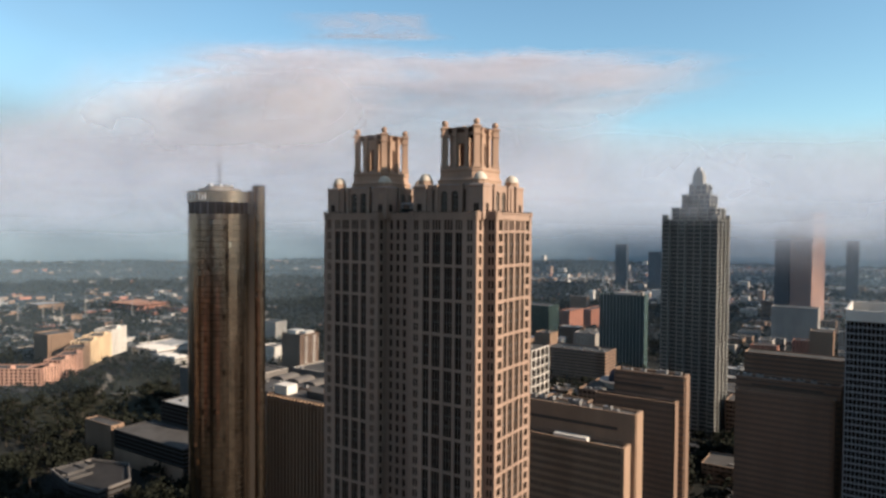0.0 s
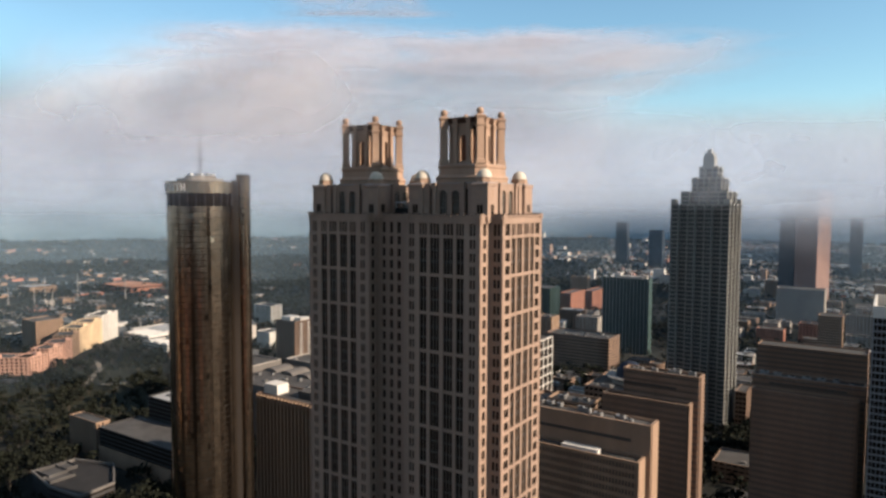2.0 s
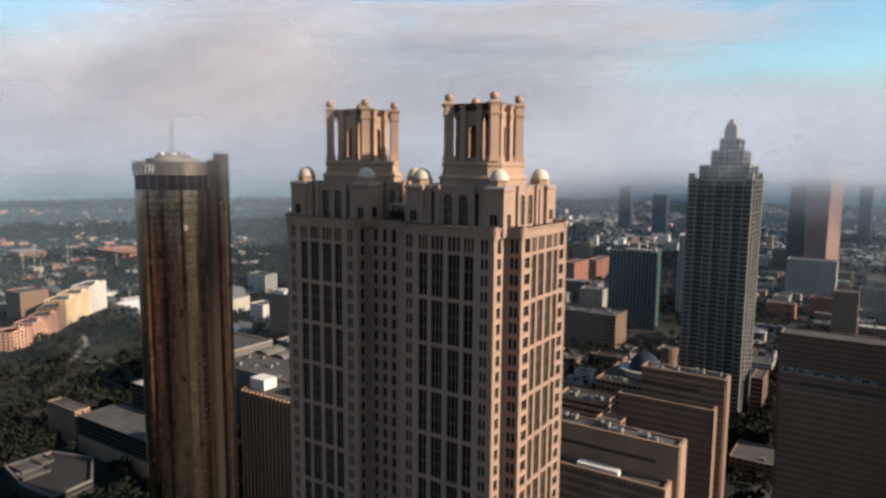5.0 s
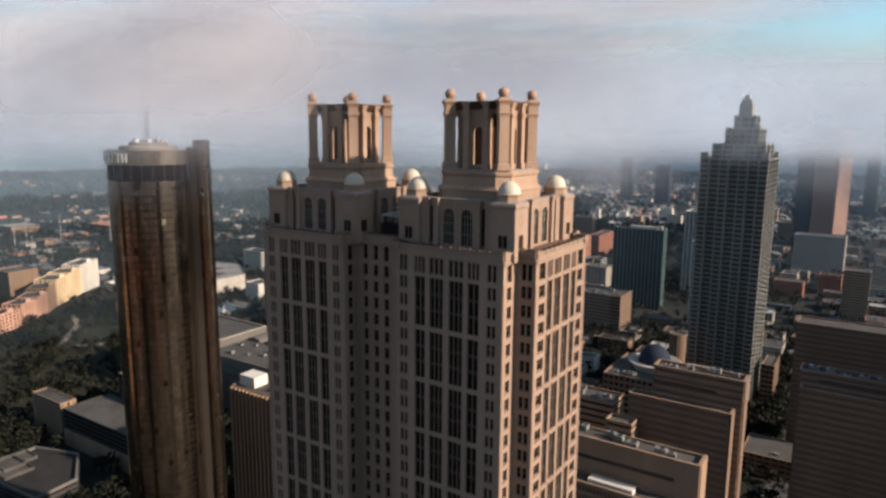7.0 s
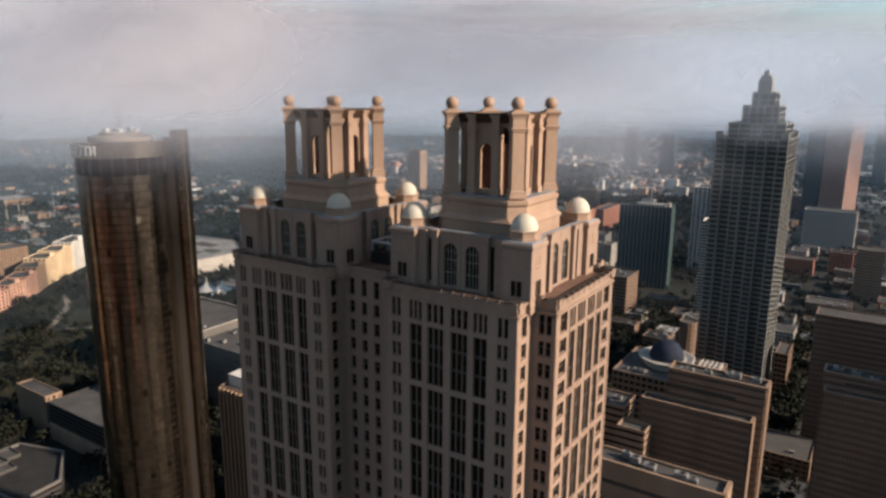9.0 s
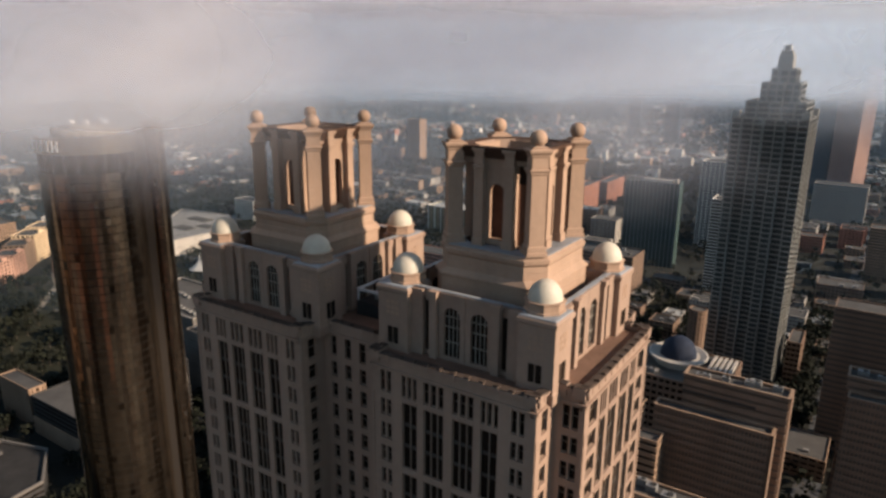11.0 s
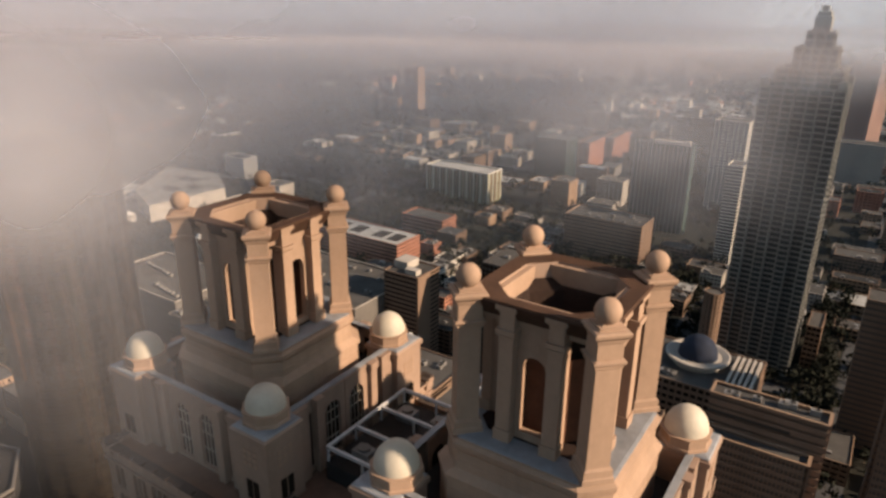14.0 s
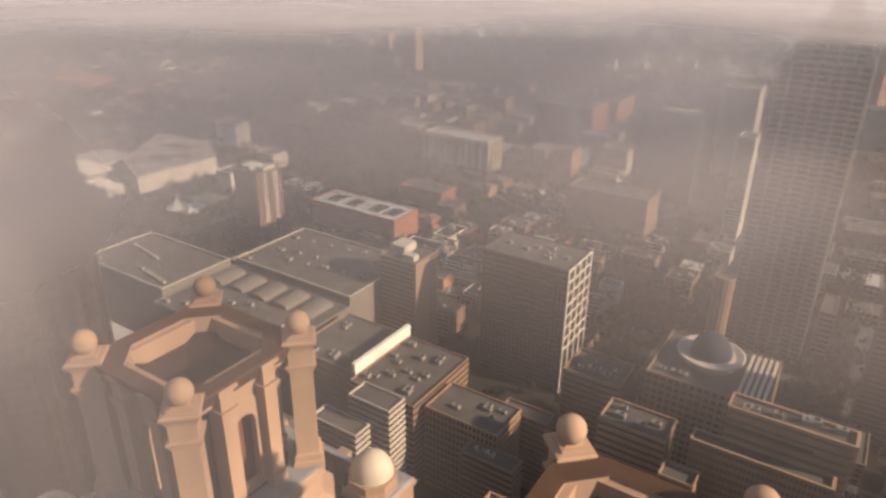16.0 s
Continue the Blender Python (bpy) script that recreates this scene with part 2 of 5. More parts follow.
def inset(poly, d):
    """Moves the sides of a counter-clockwise outline inwards by d."""
    out, n = [], len(poly)
    for i in range(n):
        p, q, r = Vector(poly[i - 1]), Vector(poly[i]), Vector(poly[(i + 1) % n])
        a, b = (q - p).normalized(), (r - q).normalized()
        na, nb = Vector((-a.y, a.x)), Vector((-b.y, b.x))
        k = 1 + na.dot(nb)
        out.append(tuple(q + (na + nb) * (d / max(k, 0.3))))
    return out


def rect(x0, x1, y0, y1):
    return [(x0, y0), (x1, y0), (x1, y1), (x0, y1)]


def collar(bm, poly, d, z0, z1, mi=0):
    """A hollow ring of wall, d thick, with top and underside."""
    inner = inset(poly, d)
    n = len(poly)
    v = [[bm.verts.new((x, y, z)) for x, y in pl] for pl, z in ((poly, z0), (poly, z1), (inner, z1), (inner, z0))]
    for k in range(4):
        a, b = v[k], v[(k + 1) % 4]
        for i in range(n):
            bm.faces.new((a[i], a[(i + 1) % n], b[(i + 1) % n], b[i])).material_index = mi
    return bm


def pierced(bm, w, h, holes, depth, mi=0):
    """A wall in the xz plane, facing -y, x from 0 to w, with rectangular openings (x0, x1, z0, z1) and their reveals."""
    xs = sorted({0.0, w, *(a for o in holes for a in o[:2])})
    zs = sorted({0.0, h, *(a for o in holes for a in o[2:])})
    grid = {}

    def vert(x, z, y=0.0):
        k = (round(x, 4), round(z, 4), y)
        if k not in grid:
            grid[k] = bm.verts.new((x, y, z))
        return grid[k]
    for xa, xb in zip(xs, xs[1:]):
        for za, zb in zip(zs, zs[1:]):
            xm, zm = (xa + xb) / 2, (za + zb) / 2
            if not any(o[0] < xm < o[1] and o[2] < zm < o[3] for o in holes):
                bm.faces.new((vert(xa, za), vert(xb, za), vert(xb, zb), vert(xa, zb))).material_index = mi
    for a, b, c, d in holes:
        e = [(a, c), (b, c), (b, d), (a, d)]
        for (p, q), (r, s) in zip(e, e[1:] + e[:1]):
            f = [bm.verts.new(t) for t in ((p, 0, q), (p, depth, q), (r, depth, s), (r, 0, s))]
            bm.faces.new(f).material_index = mi
    return bm


def facing(x, y, z, turn):
    """A pose for a wall that faces -y when turn is 0; its x runs along the wall."""
    return pose(x, y, z, 0, 0, turn)
# ---- ground ----
gb = bmesh.new()
loft(gb, [circle(-300, 500, r, 0.0, 64) for r in (4900, 2500, 1200, 500)], cap=True)
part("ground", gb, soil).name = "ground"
tagged(bpy.data.objects["ground"], "dark city ground of grass, soil and paving reaching the horizon", "ground", kind="structure")

# ---- the twin-crowned tower ----
P, PANEL_TOP = 12.35, 196.35
FRONT_Y, NOTCH_Y, BACK_NOTCH_Y, BACK_Y = 201.0, 206.7, 234.2, 239.9
RX0, RX1, LX0, LX1 = -147.5, -119.1, -190.0, -162.7
EAST_X, WEST_X = -114.5, -194.6
tower = thing("office_tower", (-154.5, 220.4, 0), "tall rose granite office tower with twin pavilions and lantern crowns", "skyscraper")

ROWS_Z = ((0.52, 3.27), (4.63, 7.38), (8.75, 11.5))


def columns(w, tall, pairs):
    """Openings of one three-storey panel: tall bays, and small windows floor by floor."""
    small = [(a, b, c, d) for a, b in pairs for c, d in ROWS_Z]
    return [(a, b, 0.5, 11.8) for a, b in tall], small


def mirror(w, spans):
    return sorted([(w / 2 + a, w / 2 + b) for a, b in spans] + [(w / 2 - b, w / 2 - a) for a, b in spans])


def pair(a, b):
    """Two narrow lights with a stone mullion between them."""
    m = (a + b) / 2
    return [(a, m - 0.16), (m + 0.16, b)]


FACES = {}


def face_kind(key, w, tall, lights):
    FACES[key] = (w, tall, lights)


wf = RX1 - RX0
face_kind("front", wf, mirror(wf, [(0.75, 4.35), (5.55, 8.35)]), [s for a, b in mirror(wf, [(10.4, 12.45)]) for s in pair(a, b)])
wl = LX1 - LX0
face_kind("front_l", wl, mirror(wl, [(0.7, 4.1), (5.3, 8.0)]), [s for a, b in mirror(wl, [(10.1, 12.0)]) for s in pair(a, b)])
we = BACK_NOTCH_Y - NOTCH_Y
face_kind("east", we, mirror(we, [(0.6, 4.2), (5.2, 7.9)]), mirror(we, [(9.0, 12.0)]))
face_kind("return", NOTCH_Y - FRONT_Y, [], [(1.7, 3.6)])
wn_ = EAST_X - RX1
face_kind("notch", wn_, [], pair(1.3, 3.7))
wc = RX0 - LX1
face_kind("centre", wc, [], [(c - 0.68, c + 0.68) for c in (2.1, 5.35, 8.6, 11.85, wc - 1.4)])


def tall_window(w, h):
    """Glazing with thin upright mullions and floor bars, set back in the wall."""
    bm = bmesh.new()
    n = max(2, round(w / 1.15))
    for i in range(n):
        a, b = w * i / n, w * (i + 1) / n
        for c, d in ((0, h * 0.36), (h * 0.36, h * 0.68), (h * 0.68, h)):
            bm.faces.new([bm.verts.new(p) for p in ((a, 0.5, c), (b, 0.5, c), (b, 0.5, d), (a, 0.5, d))])
    for i in range(n + 1):
        x = w * i / n
        box(bm, x - 0.09, x + 0.09, 0.32, 0.5, 0, h, 1, "xXy")
    for z in (h * 0.36, h * 0.68):
        box(bm, 0, w, 0.4, 0.5, z - 0.5, z + 0.1, 2, "yzZ")
    return mesh_of("window", bm, glass_dark, pale_bar, dark_spandrel)


def small_window(w, h):
    bm = bmesh.new()
    bm.faces.new([bm.verts.new(p) for p in ((0, 0.5, 0), (w, 0.5, 0), (w, 0.5, h), (0, 0.5, h))])
    box(bm, 0, w, 0.42, 0.5, 0, 0.12, 1, "yZ"), box(bm, 0, w, 0.42, 0.5, h * 0.55, h * 0.55 + 0.08, 1, "yzZ")
    return mesh_of("window", bm, glass_dark, pale_bar)


WIN = {}


def window_mesh(w, h):
    k = (round(w, 2), round(h, 2))
    if k not in WIN:
        WIN[k] = tall_window(w, h) if h > 5 else small_window(w, h)
    return WIN[k]


def joined_windows(holes, name):
    bm = bmesh.new()
    for a, b, c, d in holes:
        tmp = bmesh.new()
        tmp.from_mesh(window_mesh(b - a, d - c))
        bmesh.ops.translate(tmp, verts=tmp.verts, vec=(a, 0, c))
        me = bpy.data.meshes.new("tmp")
        tmp.to_mesh(me), tmp.free()
        bm.from_mesh(me)
        bpy.data.meshes.remove(me)
    return mesh_of(name, bm, glass_dark, pale_bar, dark_spandrel)


PANEL = {}
for key, (w, tall, lights) in FACES.items():
    th, sm = columns(w, tall, lights)
    bm = pierced(bmesh.new(), w, P, th + sm, 0.5)
    for a, b in [(0, 0.5), (w - 0.5, w)]:
        box(bm, a, b, -0.12, 0.0, 0, P, 0, "xXy")          # corner fillets
    for a, b, c, d in sm:
        box(bm, a - 0.1, b + 0.1, -0.14, 0.02, c - 0.22, c, 0, "xXyzZ")   # sills
    for a, b, c, d in th:
        box(bm, a - 0.05, b + 0.05, -0.16, 0.02, d + 0.15, d + 0.55, 0, "xXyzZ")
    wall = mesh_of("wall_panel", bm, granite)
    top_holes = [(a, b, 0.3, 3.95) for a, b in lights]
    for a, b in tall:                                    # narrow lights between stone mullions
        k = 3 if b - a > 2.5 else 2
        u = (b - a + 0.3) / k
        top_holes += [(a + i * u, a + i * u + u - 0.3, 0.3, 3.95) for i in range(k)]
    bm = pierced(bmesh.new(), w, 6.75, top_holes, 0.5)
    box(bm, -0.2, w + 0.2, -0.3, 0.0, 4.3, 4.65, 0, "xXyzZ")
    box(bm, -0.3, w + 0.3, -0.4, 1.0, 6.35, 6.72, 0, "xXyzY")
    box(bm, -0.3, w + 0.3, -0.4, 1.0, 6.72, 6.8, 1, "xXyYZ")       # brown coping
    box(bm, 0.0, w, 0.5, 0.9, 3.6, 6.4, 0, "xXY")
    for s in range(int(w // 2.3)):
        x = (s + 0.5) * w / int(w // 2.3)
        box(bm, x - 0.25, x + 0.25, -0.5, -0.38, 5.9, 6.8, 0)                # corbels on the parapet
        box(bm, x - 0.18, x + 0.18, -0.45, 0.3, 6.8, 7.1, 1)
    for x in (0.0, w):
        sgn = 1 if x == 0 else -1
        box(bm, min(x, x + sgn * 1.8), max(x, x + sgn * 1.8), -0.42, 0.9, 5.4, 7.1, 0)   # raised corner blocks
        box(bm, min(x, x + sgn * 1.8), max(x, x + sgn * 1.8), -0.42, 0.9, 7.1, 7.2, 1, "xXyYZ")
    cap = mesh_of("parapet_panel", bm, granite, coping_brown)
    PANEL[key] = (wall, cap, th + sm, top_holes, joined_windows(th + sm, "window_bank"), joined_windows(top_holes, "window_bank"))


def clad(key, x, y, turn, fine_from=99):
    """One face of the tower: a stack of panels from the parapet down, with single windows on the upper ones."""
    wall, cap, holes, top_holes, bank, top_bank = PANEL[key]
    levels = [(PANEL_TOP, cap, top_holes, top_bank)] + [(PANEL_TOP - P * (i + 1), wall, holes, bank) for i in range(15)]
    for i, (z, me, hs, bk) in enumerate(levels):
        pm = facing(x, y, z, turn)
        p = put_mesh("parapet_panel" if i == 0 else "wall_panel", me, tower, pm)
        if i < fine_from:
            for a, b, c, d in hs:
                put_mesh("window", window_mesh(b - a, d - c), p, pm @ Matrix.Translation((a, 0, c)))
        else:
            put_mesh("window_bank", bk, p, pm, kind="stuff")


clad("front", RX0, FRONT_Y, 0, 5)
clad("front_l", LX0, FRONT_Y, 0, 5)
clad("east", EAST_X, NOTCH_Y, 90, 6)
clad("return", RX1, FRONT_Y, 90, 6)
clad("notch", RX1, NOTCH_Y, 0, 6)
clad("return", LX1, FRONT_Y, 90, 4)
clad("centre", LX1, NOTCH_Y, 0, 4)
clad("return", RX0, NOTCH_Y, -90, 0)
clad("return", LX0, NOTCH_Y, -90, 0)
clad("notch", WEST_X, NOTCH_Y, 0, 0)
clad("east", WEST_X, BACK_NOTCH_Y, -90, 0)
clad("notch", EAST_X, BACK_NOTCH_Y, 180, 0)
clad("notch", LX0, BACK_NOTCH_Y, 180, 0)
clad("return", RX1, BACK_NOTCH_Y, 90, 0)
clad("return", LX0, BACK_Y, -90, 0)
clad("front", RX1, BACK_Y, 180, 0)
clad("front_l", LX1, BACK_Y, 180, 0)
clad("return", LX1, BACK_NOTCH_Y, 90, 0)
clad("return", RX0, BACK_Y, -90, 0)
clad("centre", RX0, BACK_NOTCH_Y, 180, 0)

OUTLINE = [(LX0, FRONT_Y), (LX1, FRONT_Y), (LX1, NOTCH_Y), (RX0, NOTCH_Y), (RX0, FRONT_Y), (RX1, FRONT_Y), (RX1, NOTCH_Y), (EAST_X, NOTCH_Y),
           (EAST_X, BACK_NOTCH_Y), (RX1, BACK_NOTCH_Y), (RX1, BACK_Y), (RX0, BACK_Y), (RX0, BACK_NOTCH_Y), (LX1, BACK_NOTCH_Y), (LX1, BACK_Y), (LX0, BACK_Y),
           (LX0, BACK_NOTCH_Y), (WEST_X, BACK_NOTCH_Y), (WEST_X, NOTCH_Y), (LX0, NOTCH_Y)]
bm = bmesh.new()
loft(bm, [ring_of(inset(OUTLINE, 0.85), z) for z in (0, 202.4)])
part("terrace", bm, terrace_brown, tower, "brown paved terrace behind the parapet")
bm = bmesh.new()
loft(bm, [ring_of(inset(OUTLINE, -0.4), z) for z in (0, 11.2)])
part("podium", bm, granite, tower)


def arch_points(w, h, n=10):
    """Outline of an arched opening, from the lower left over the crown to the lower right."""
    r = w / 2
    return [(-r, 0)] + [(-r * math.cos(math.pi * i / n), h - r + r * math.sin(math.pi * i / n)) for i in range(n + 1)] + [(r, 0)]


def arched_wall(bm, w, h, base, aw, ah, depth, mi=0):
    """A wall facing -y, x from -w/2 to w/2, with one arched opening that starts at height base, and its reveal."""
    pts = [(x, z + base) for x, z in arch_points(aw, ah)]
    n = len(pts)
    outer = []
    for x, z in pts:
        if abs(x) >= aw / 2 - 1e-6 and z <= base + ah - aw / 2 + 1e-6:
            outer.append((math.copysign(w / 2, x), z))
        else:
            k = (x + aw / 2) / aw
            outer.append((-w / 2 + k * w, h))
    f = lambda x, z, y=0.0: bm.verts.new((x, y, z))
    for y, flip in ((0.0, False), (depth, True)):
        for i in range(n - 1):
            q = [f(*outer[i], y), f(*pts[i], y), f(*pts[i + 1], y), f(*outer[i + 1], y)]
            bm.faces.new(q if not flip else q[::-1]).material_index = mi
        q = [f(-w / 2, 0, y), f(w / 2, 0, y), f(w / 2, base, y), f(-w / 2, base, y)]
        bm.faces.new(q if not flip else q[::-1]).material_index = mi
        a, b = outer[1], outer[2]
        for s in (1, -1):
            q = [f(-w / 2 * s, a[1], y), f(outer[2][0] * s, h, y), f(-w / 2 * s, h, y)]
            if abs(outer[2][0] + w / 2) > 1e-4:
                bm.faces.new(q).material_index = mi
    for i in range(n - 1):
        (a, b), (c, d) = pts[i], pts[i + 1]
        bm.faces.new([f(a, b), f(a, b, depth), f(c, d, depth), f(c, d)]).material_index = mi
    q = [f(-aw / 2, base), f(aw / 2, base), f(aw / 2, base, depth), f(-aw / 2, base, depth)]
    bm.faces.new(q).material_index = mi
    box(bm, -w / 2, w / 2, 0, depth, 0, h, mi, "xXZ")


def arched_window(aw, ah, bars=3):
    bm = bmesh.new()
    bm.faces.new([bm.verts.new((x, 0.55, z)) for x, z in arch_points(aw, ah)][::-1])
    for i in range(1, bars + 1):
        x = -aw / 2 + aw * i / (bars + 1)
        top = ah - aw / 2 + math.sqrt(max(0, (aw / 2) ** 2 - x * x))
        box(bm, x - 0.05, x + 0.05, 0.4, 0.55, 0, top, 1, "xXy")
    for k in (0.3, 0.6, 0.8):
        box(bm, -aw / 2, aw / 2, 0.4, 0.55, ah * k - 0.06, ah * k + 0.06, 1, "yzZ")
    return mesh_of("arched_window", bm, glass_dark, window_bar)


ARCH_WIN = arched_window(2.9, 8.0)


def pylon_mesh(h):
    """A square corner pier with base, necking, capital and cap, standing on the lantern's ledge."""
    bm = bmesh.new()
    sec = [(1.55, 0), (1.55, 0.5), (1.4, 0.6), (1.4, 1.3), (1.15, 1.5), (1.12, h - 3.2), (1.3, h - 3.05), (1.3, h - 2.8), (1.5, h - 2.6),
           (1.5, h - 2.4), (1.18, h - 2.3), (1.18, h - 0.75), (1.3, h - 0.6), (1.34, h - 0.35), (1.6, h - 0.05), (1.66, h + 0.25), (1.54, h + 0.4),
           (1.1, h + 0.45), (1.1, h + 0.68), (0.8, h + 0.72), (0.6, h + 0.85)]
    loft(bm, [square(0, 0, a, z) for a, z in sec])
    return mesh_of("pylon", bm, granite_light)


def ball_mesh(r):
    bm = bmesh.new()
    bmesh.ops.create_uvsphere(bm, u_segments=20, v_segments=12, radius=r)
    for f in bm.faces:
        f.smooth = True
    return mesh_of("ball_finial", bm, granite_light)


def face_panel_mesh(h):
    """One side of the lantern between its pylons: an arched wall with a pilaster at each edge, entablature and attic."""
    bm = bmesh.new()
    arched_wall(bm, 6.4, h - 2.6, 1.0, 2.5, 8.4, 0.8)
    for s in (-1, 1):
        a, b = sorted((s * 1.75, s * 3.25))
        box(bm, a, b, -1.15, 0.0, 0.0, h - 3.9, 0)
        box(bm, a - 0.14, b + 0.14, -1.35, 0.0, 0.0, 1.3, 0)
        box(bm, a - 0.12, b + 0.12, -1.3, 0.0, h - 4.5, h - 4.25, 0), box(bm, a - 0.25, b + 0.25, -1.45, 0.0, h - 4.1, h - 3.6, 0)
        box(bm, a, b, -1.15, 0.0, h - 3.6, h - 1.6, 0)
        box(bm, a - 0.12, b + 0.12, -1.3, 0.0, h - 1.85, h - 1.6, 0), box(bm, a - 0.3, b + 0.3, -1.5, 0.0, h - 1.6, h - 1.15, 0)
    box(bm, -5.8, 5.8, -0.15, 1.0, h - 3.4, h - 1.6, 0)       # beam that also spans the side slots
    box(bm, -5.8, 5.8, -0.4, 1.0, h - 1.6, h - 1.25, 0)
    return mesh_of("lantern_side", bm, granite_light)


PYLON_H = 14.8
PYLON, BALL, SIDE = pylon_mesh(PYLON_H), ball_mesh(1.2), face_panel_mesh(PYLON_H + 1.0)
LEDGE_Z = 219.4


def dome(x, y, z):
    bm = bmesh.new()
    loft(bm, [circle(x, y, r, zz, 8, math.pi / 8) for r, zz in ((3.0, z), (3.0, z + 0.25), (2.75, z + 0.35), (2.75, z + 1.25), (2.95, z + 1.4), (2.95, z + 1.6), (2.4, z + 1.65))])
    drum = part("dome_drum", bm, granite_light, tower)
    bm = bmesh.new()
    prof = [(2.45 * math.cos(a), 2.75 * math.sin(a)) for a in (i * math.pi / 2 / 8 for i in range(9))]
    loft(bm, [circle(x, y, max(r, 0.05), z + 1.62 + h, 24) for r, h in prof])
    for f in bm.faces:
        f.smooth = True
    part("dome_shell", bm, dome_white, drum, "cream white painted dome shell")


def crown(cx, cy, lx, ly):
    """The set-back storey with its four domes, and the stepped base and open lantern over it."""
    hx, hy = 15.0, 15.3
    # corner blocks
    for sx in (-1, 1):
        for sy in (-1, 1):
            x0, x1 = sorted((cx + sx * 9.4, cx + sx * hx))
            y0, y1 = sorted((cy + sy * 9.6, cy + sy * hy))
            bm = bmesh.new()
            pl = rect(x0, x1, y0, y1)
            loft(bm, [ring_of(inset(pl, d), z) for d, z in ((-0.15, 200.7), (-0.15, 202.3), (0.0, 202.5), (0.0, 211.9), (-0.25, 212.1), (-0.25, 212.7), (0.05, 213.0))])
            blk = part("corner_block", bm, granite, tower)
            bm = bmesh.new()
            loft(bm, [ring_of(inset(pl, d), z) for d, z in ((-0.05, 213.0), (0.1, 213.12), (0.6, 213.2))])
            part("flashing", bm, ledge_lead, blk)
            for turn, fx, fy in ((0, (x0 + x1) / 2, y0), (90, x1, (y0 + y1) / 2), (-90, x0, (y0 + y1) / 2), (180, (x0 + x1) / 2, y1)):
                fm = facing(fx, fy, 0, turn)
                bm = bmesh.new()
                for a in (-1.0, 0.12):
                    box(bm, a, a + 0.88, -0.08, 0.06, 203.6, 206.3, 0)
                part("window", bm, [glass_dark], blk, m=fm)
                bm = bmesh.new()
                for i in range(3):
                    for k in range(3):
                        box(bm, -1.2 + i * 0.85, -0.6 + i * 0.85, -0.06, 0.05, 208.3 + k * 0.85, 208.9 + k * 0.85, 0)
                part("stone_grille", bm, granite_light, blk, m=fm)
            dome(cx + sx * 11.7, cy + sy * 11.9, 213.2)
    # walls between the blocks, with two arched windows and narrow slots
    for turn, fx, fy, half in ((0, cx, cy - hy + 1.5, 9.4), (90, cx + hx - 1.5, cy, 9.6), (180, cx, cy + hy - 1.5, 9.4), (-90, cx - hx + 1.5, cy, 9.6)):
        fm = facing(fx, fy, 200.7, turn)
        for s in (-1, 1):
            bm = bmesh.new()
            arched_wall(bm, 4.6, 12.0, 2.2, 2.9, 8.0, 0.8)
            box(bm, -2.3, 2.3, -0.12, 0.6, 12.0, 12.35, 0)
            bay = part("arched_bay", bm, granite, tower, m=fm @ Matrix.Translation((s * 2.35, 0, 0)))
            put_mesh("arched_window", ARCH_WIN, bay, fm @ Matrix.Translation((s * 2.35, 0, 2.2)))
            bm = bmesh.new()
            a, b = sorted((s * 4.75, s * 6.0))
            box(bm, a, b, -0.7, 0.5, 0, 12.1)
            box(bm, a - 0.15, b + 0.15, -0.9, 0.5, 11.6, 12.5)
            a, b = sorted((s * 7.3, s * half))
            box(bm, a, b, -0.55, 0.6, 0, 12.3)
            a, b = sorted((s * 6.0, s * 7.3))
            box(bm, a, b, 0.1, 0.6, 10.6, 12.2), box(bm, a, b, 0.1, 0.6, 0, 2.4)
            part("pilaster", bm, granite, tower, m=fm)
            bm = bmesh.new()
            box(bm, a, b, 0.5, 0.6, 2.4, 10.6)
            part("slot_window", bm, [glass_dark], tower, m=fm)
        bm = bmesh.new()
        box(bm, -half, half, 0.1, 0.9, 12.4, 12.55)
        part("flashing", bm, ledge_lead, tower, m=fm)
    bm = bmesh.new()
    loft(bm, [square(cx, cy, hx - 2.3, z, hy=hy - 2.3) for z in (200.7, 208.6)])
    part("crown_roof", bm, roof_dark, tower)
    # stepped base
    bm = bmesh.new()
    prof = [(9.5, 207.0, 2.3)]
    for k in range(6):                                   # stone courses with open joints
        z = 207.4 + k * 1.2
        prof += [(9.5, z - 0.04, 2.3), (9.44, z - 0.03, 2.28), (9.44, z + 0.03, 2.28), (9.5, z + 0.04, 2.3)]
    prof += [(9.5, 214.6, 2.3), (9.75, 214.75, 2.35), (9.75, 215.1, 2.35), (9.1, 215.9, 2.6), (9.05, 216.85, 2.6), (8.99, 216.88, 2.58), (8.99, 216.94, 2.58),
             (9.05, 216.97, 2.6), (9.0, 217.9, 2.6), (9.3, 218.3, 2.7), (9.35, 218.9, 2.7), (8.9, 219.15, 2.6), (8.9, LEDGE_Z, 2.6)]
    loft(bm, [square(lx, ly, h, z, c) for h, z, c in prof])
    base = part("lantern_base", bm, granite_light, tower)
    bm = bmesh.new()
    loft(bm, [square(lx, ly, 8.95, LEDGE_Z + 0.004, 2.6), square(lx, ly, 8.6, LEDGE_Z + 0.1, 2.5)])
    part("flashing", bm, ledge_lead, base)
    for sx in (-1, 1):
        for sy in (-1, 1):
            m = Matrix.Translation((lx + sx * 6.85, ly + sy * 6.85, LEDGE_Z + 0.05)) @ pose(0, 0, 0, 0, 0, 45)
            py = put_mesh("pylon", PYLON, tower, m)
            put_mesh("ball_finial", BALL, py, Matrix.Translation((lx + sx * 6.85, ly + sy * 6.85, LEDGE_Z + PYLON_H + 1.85)))
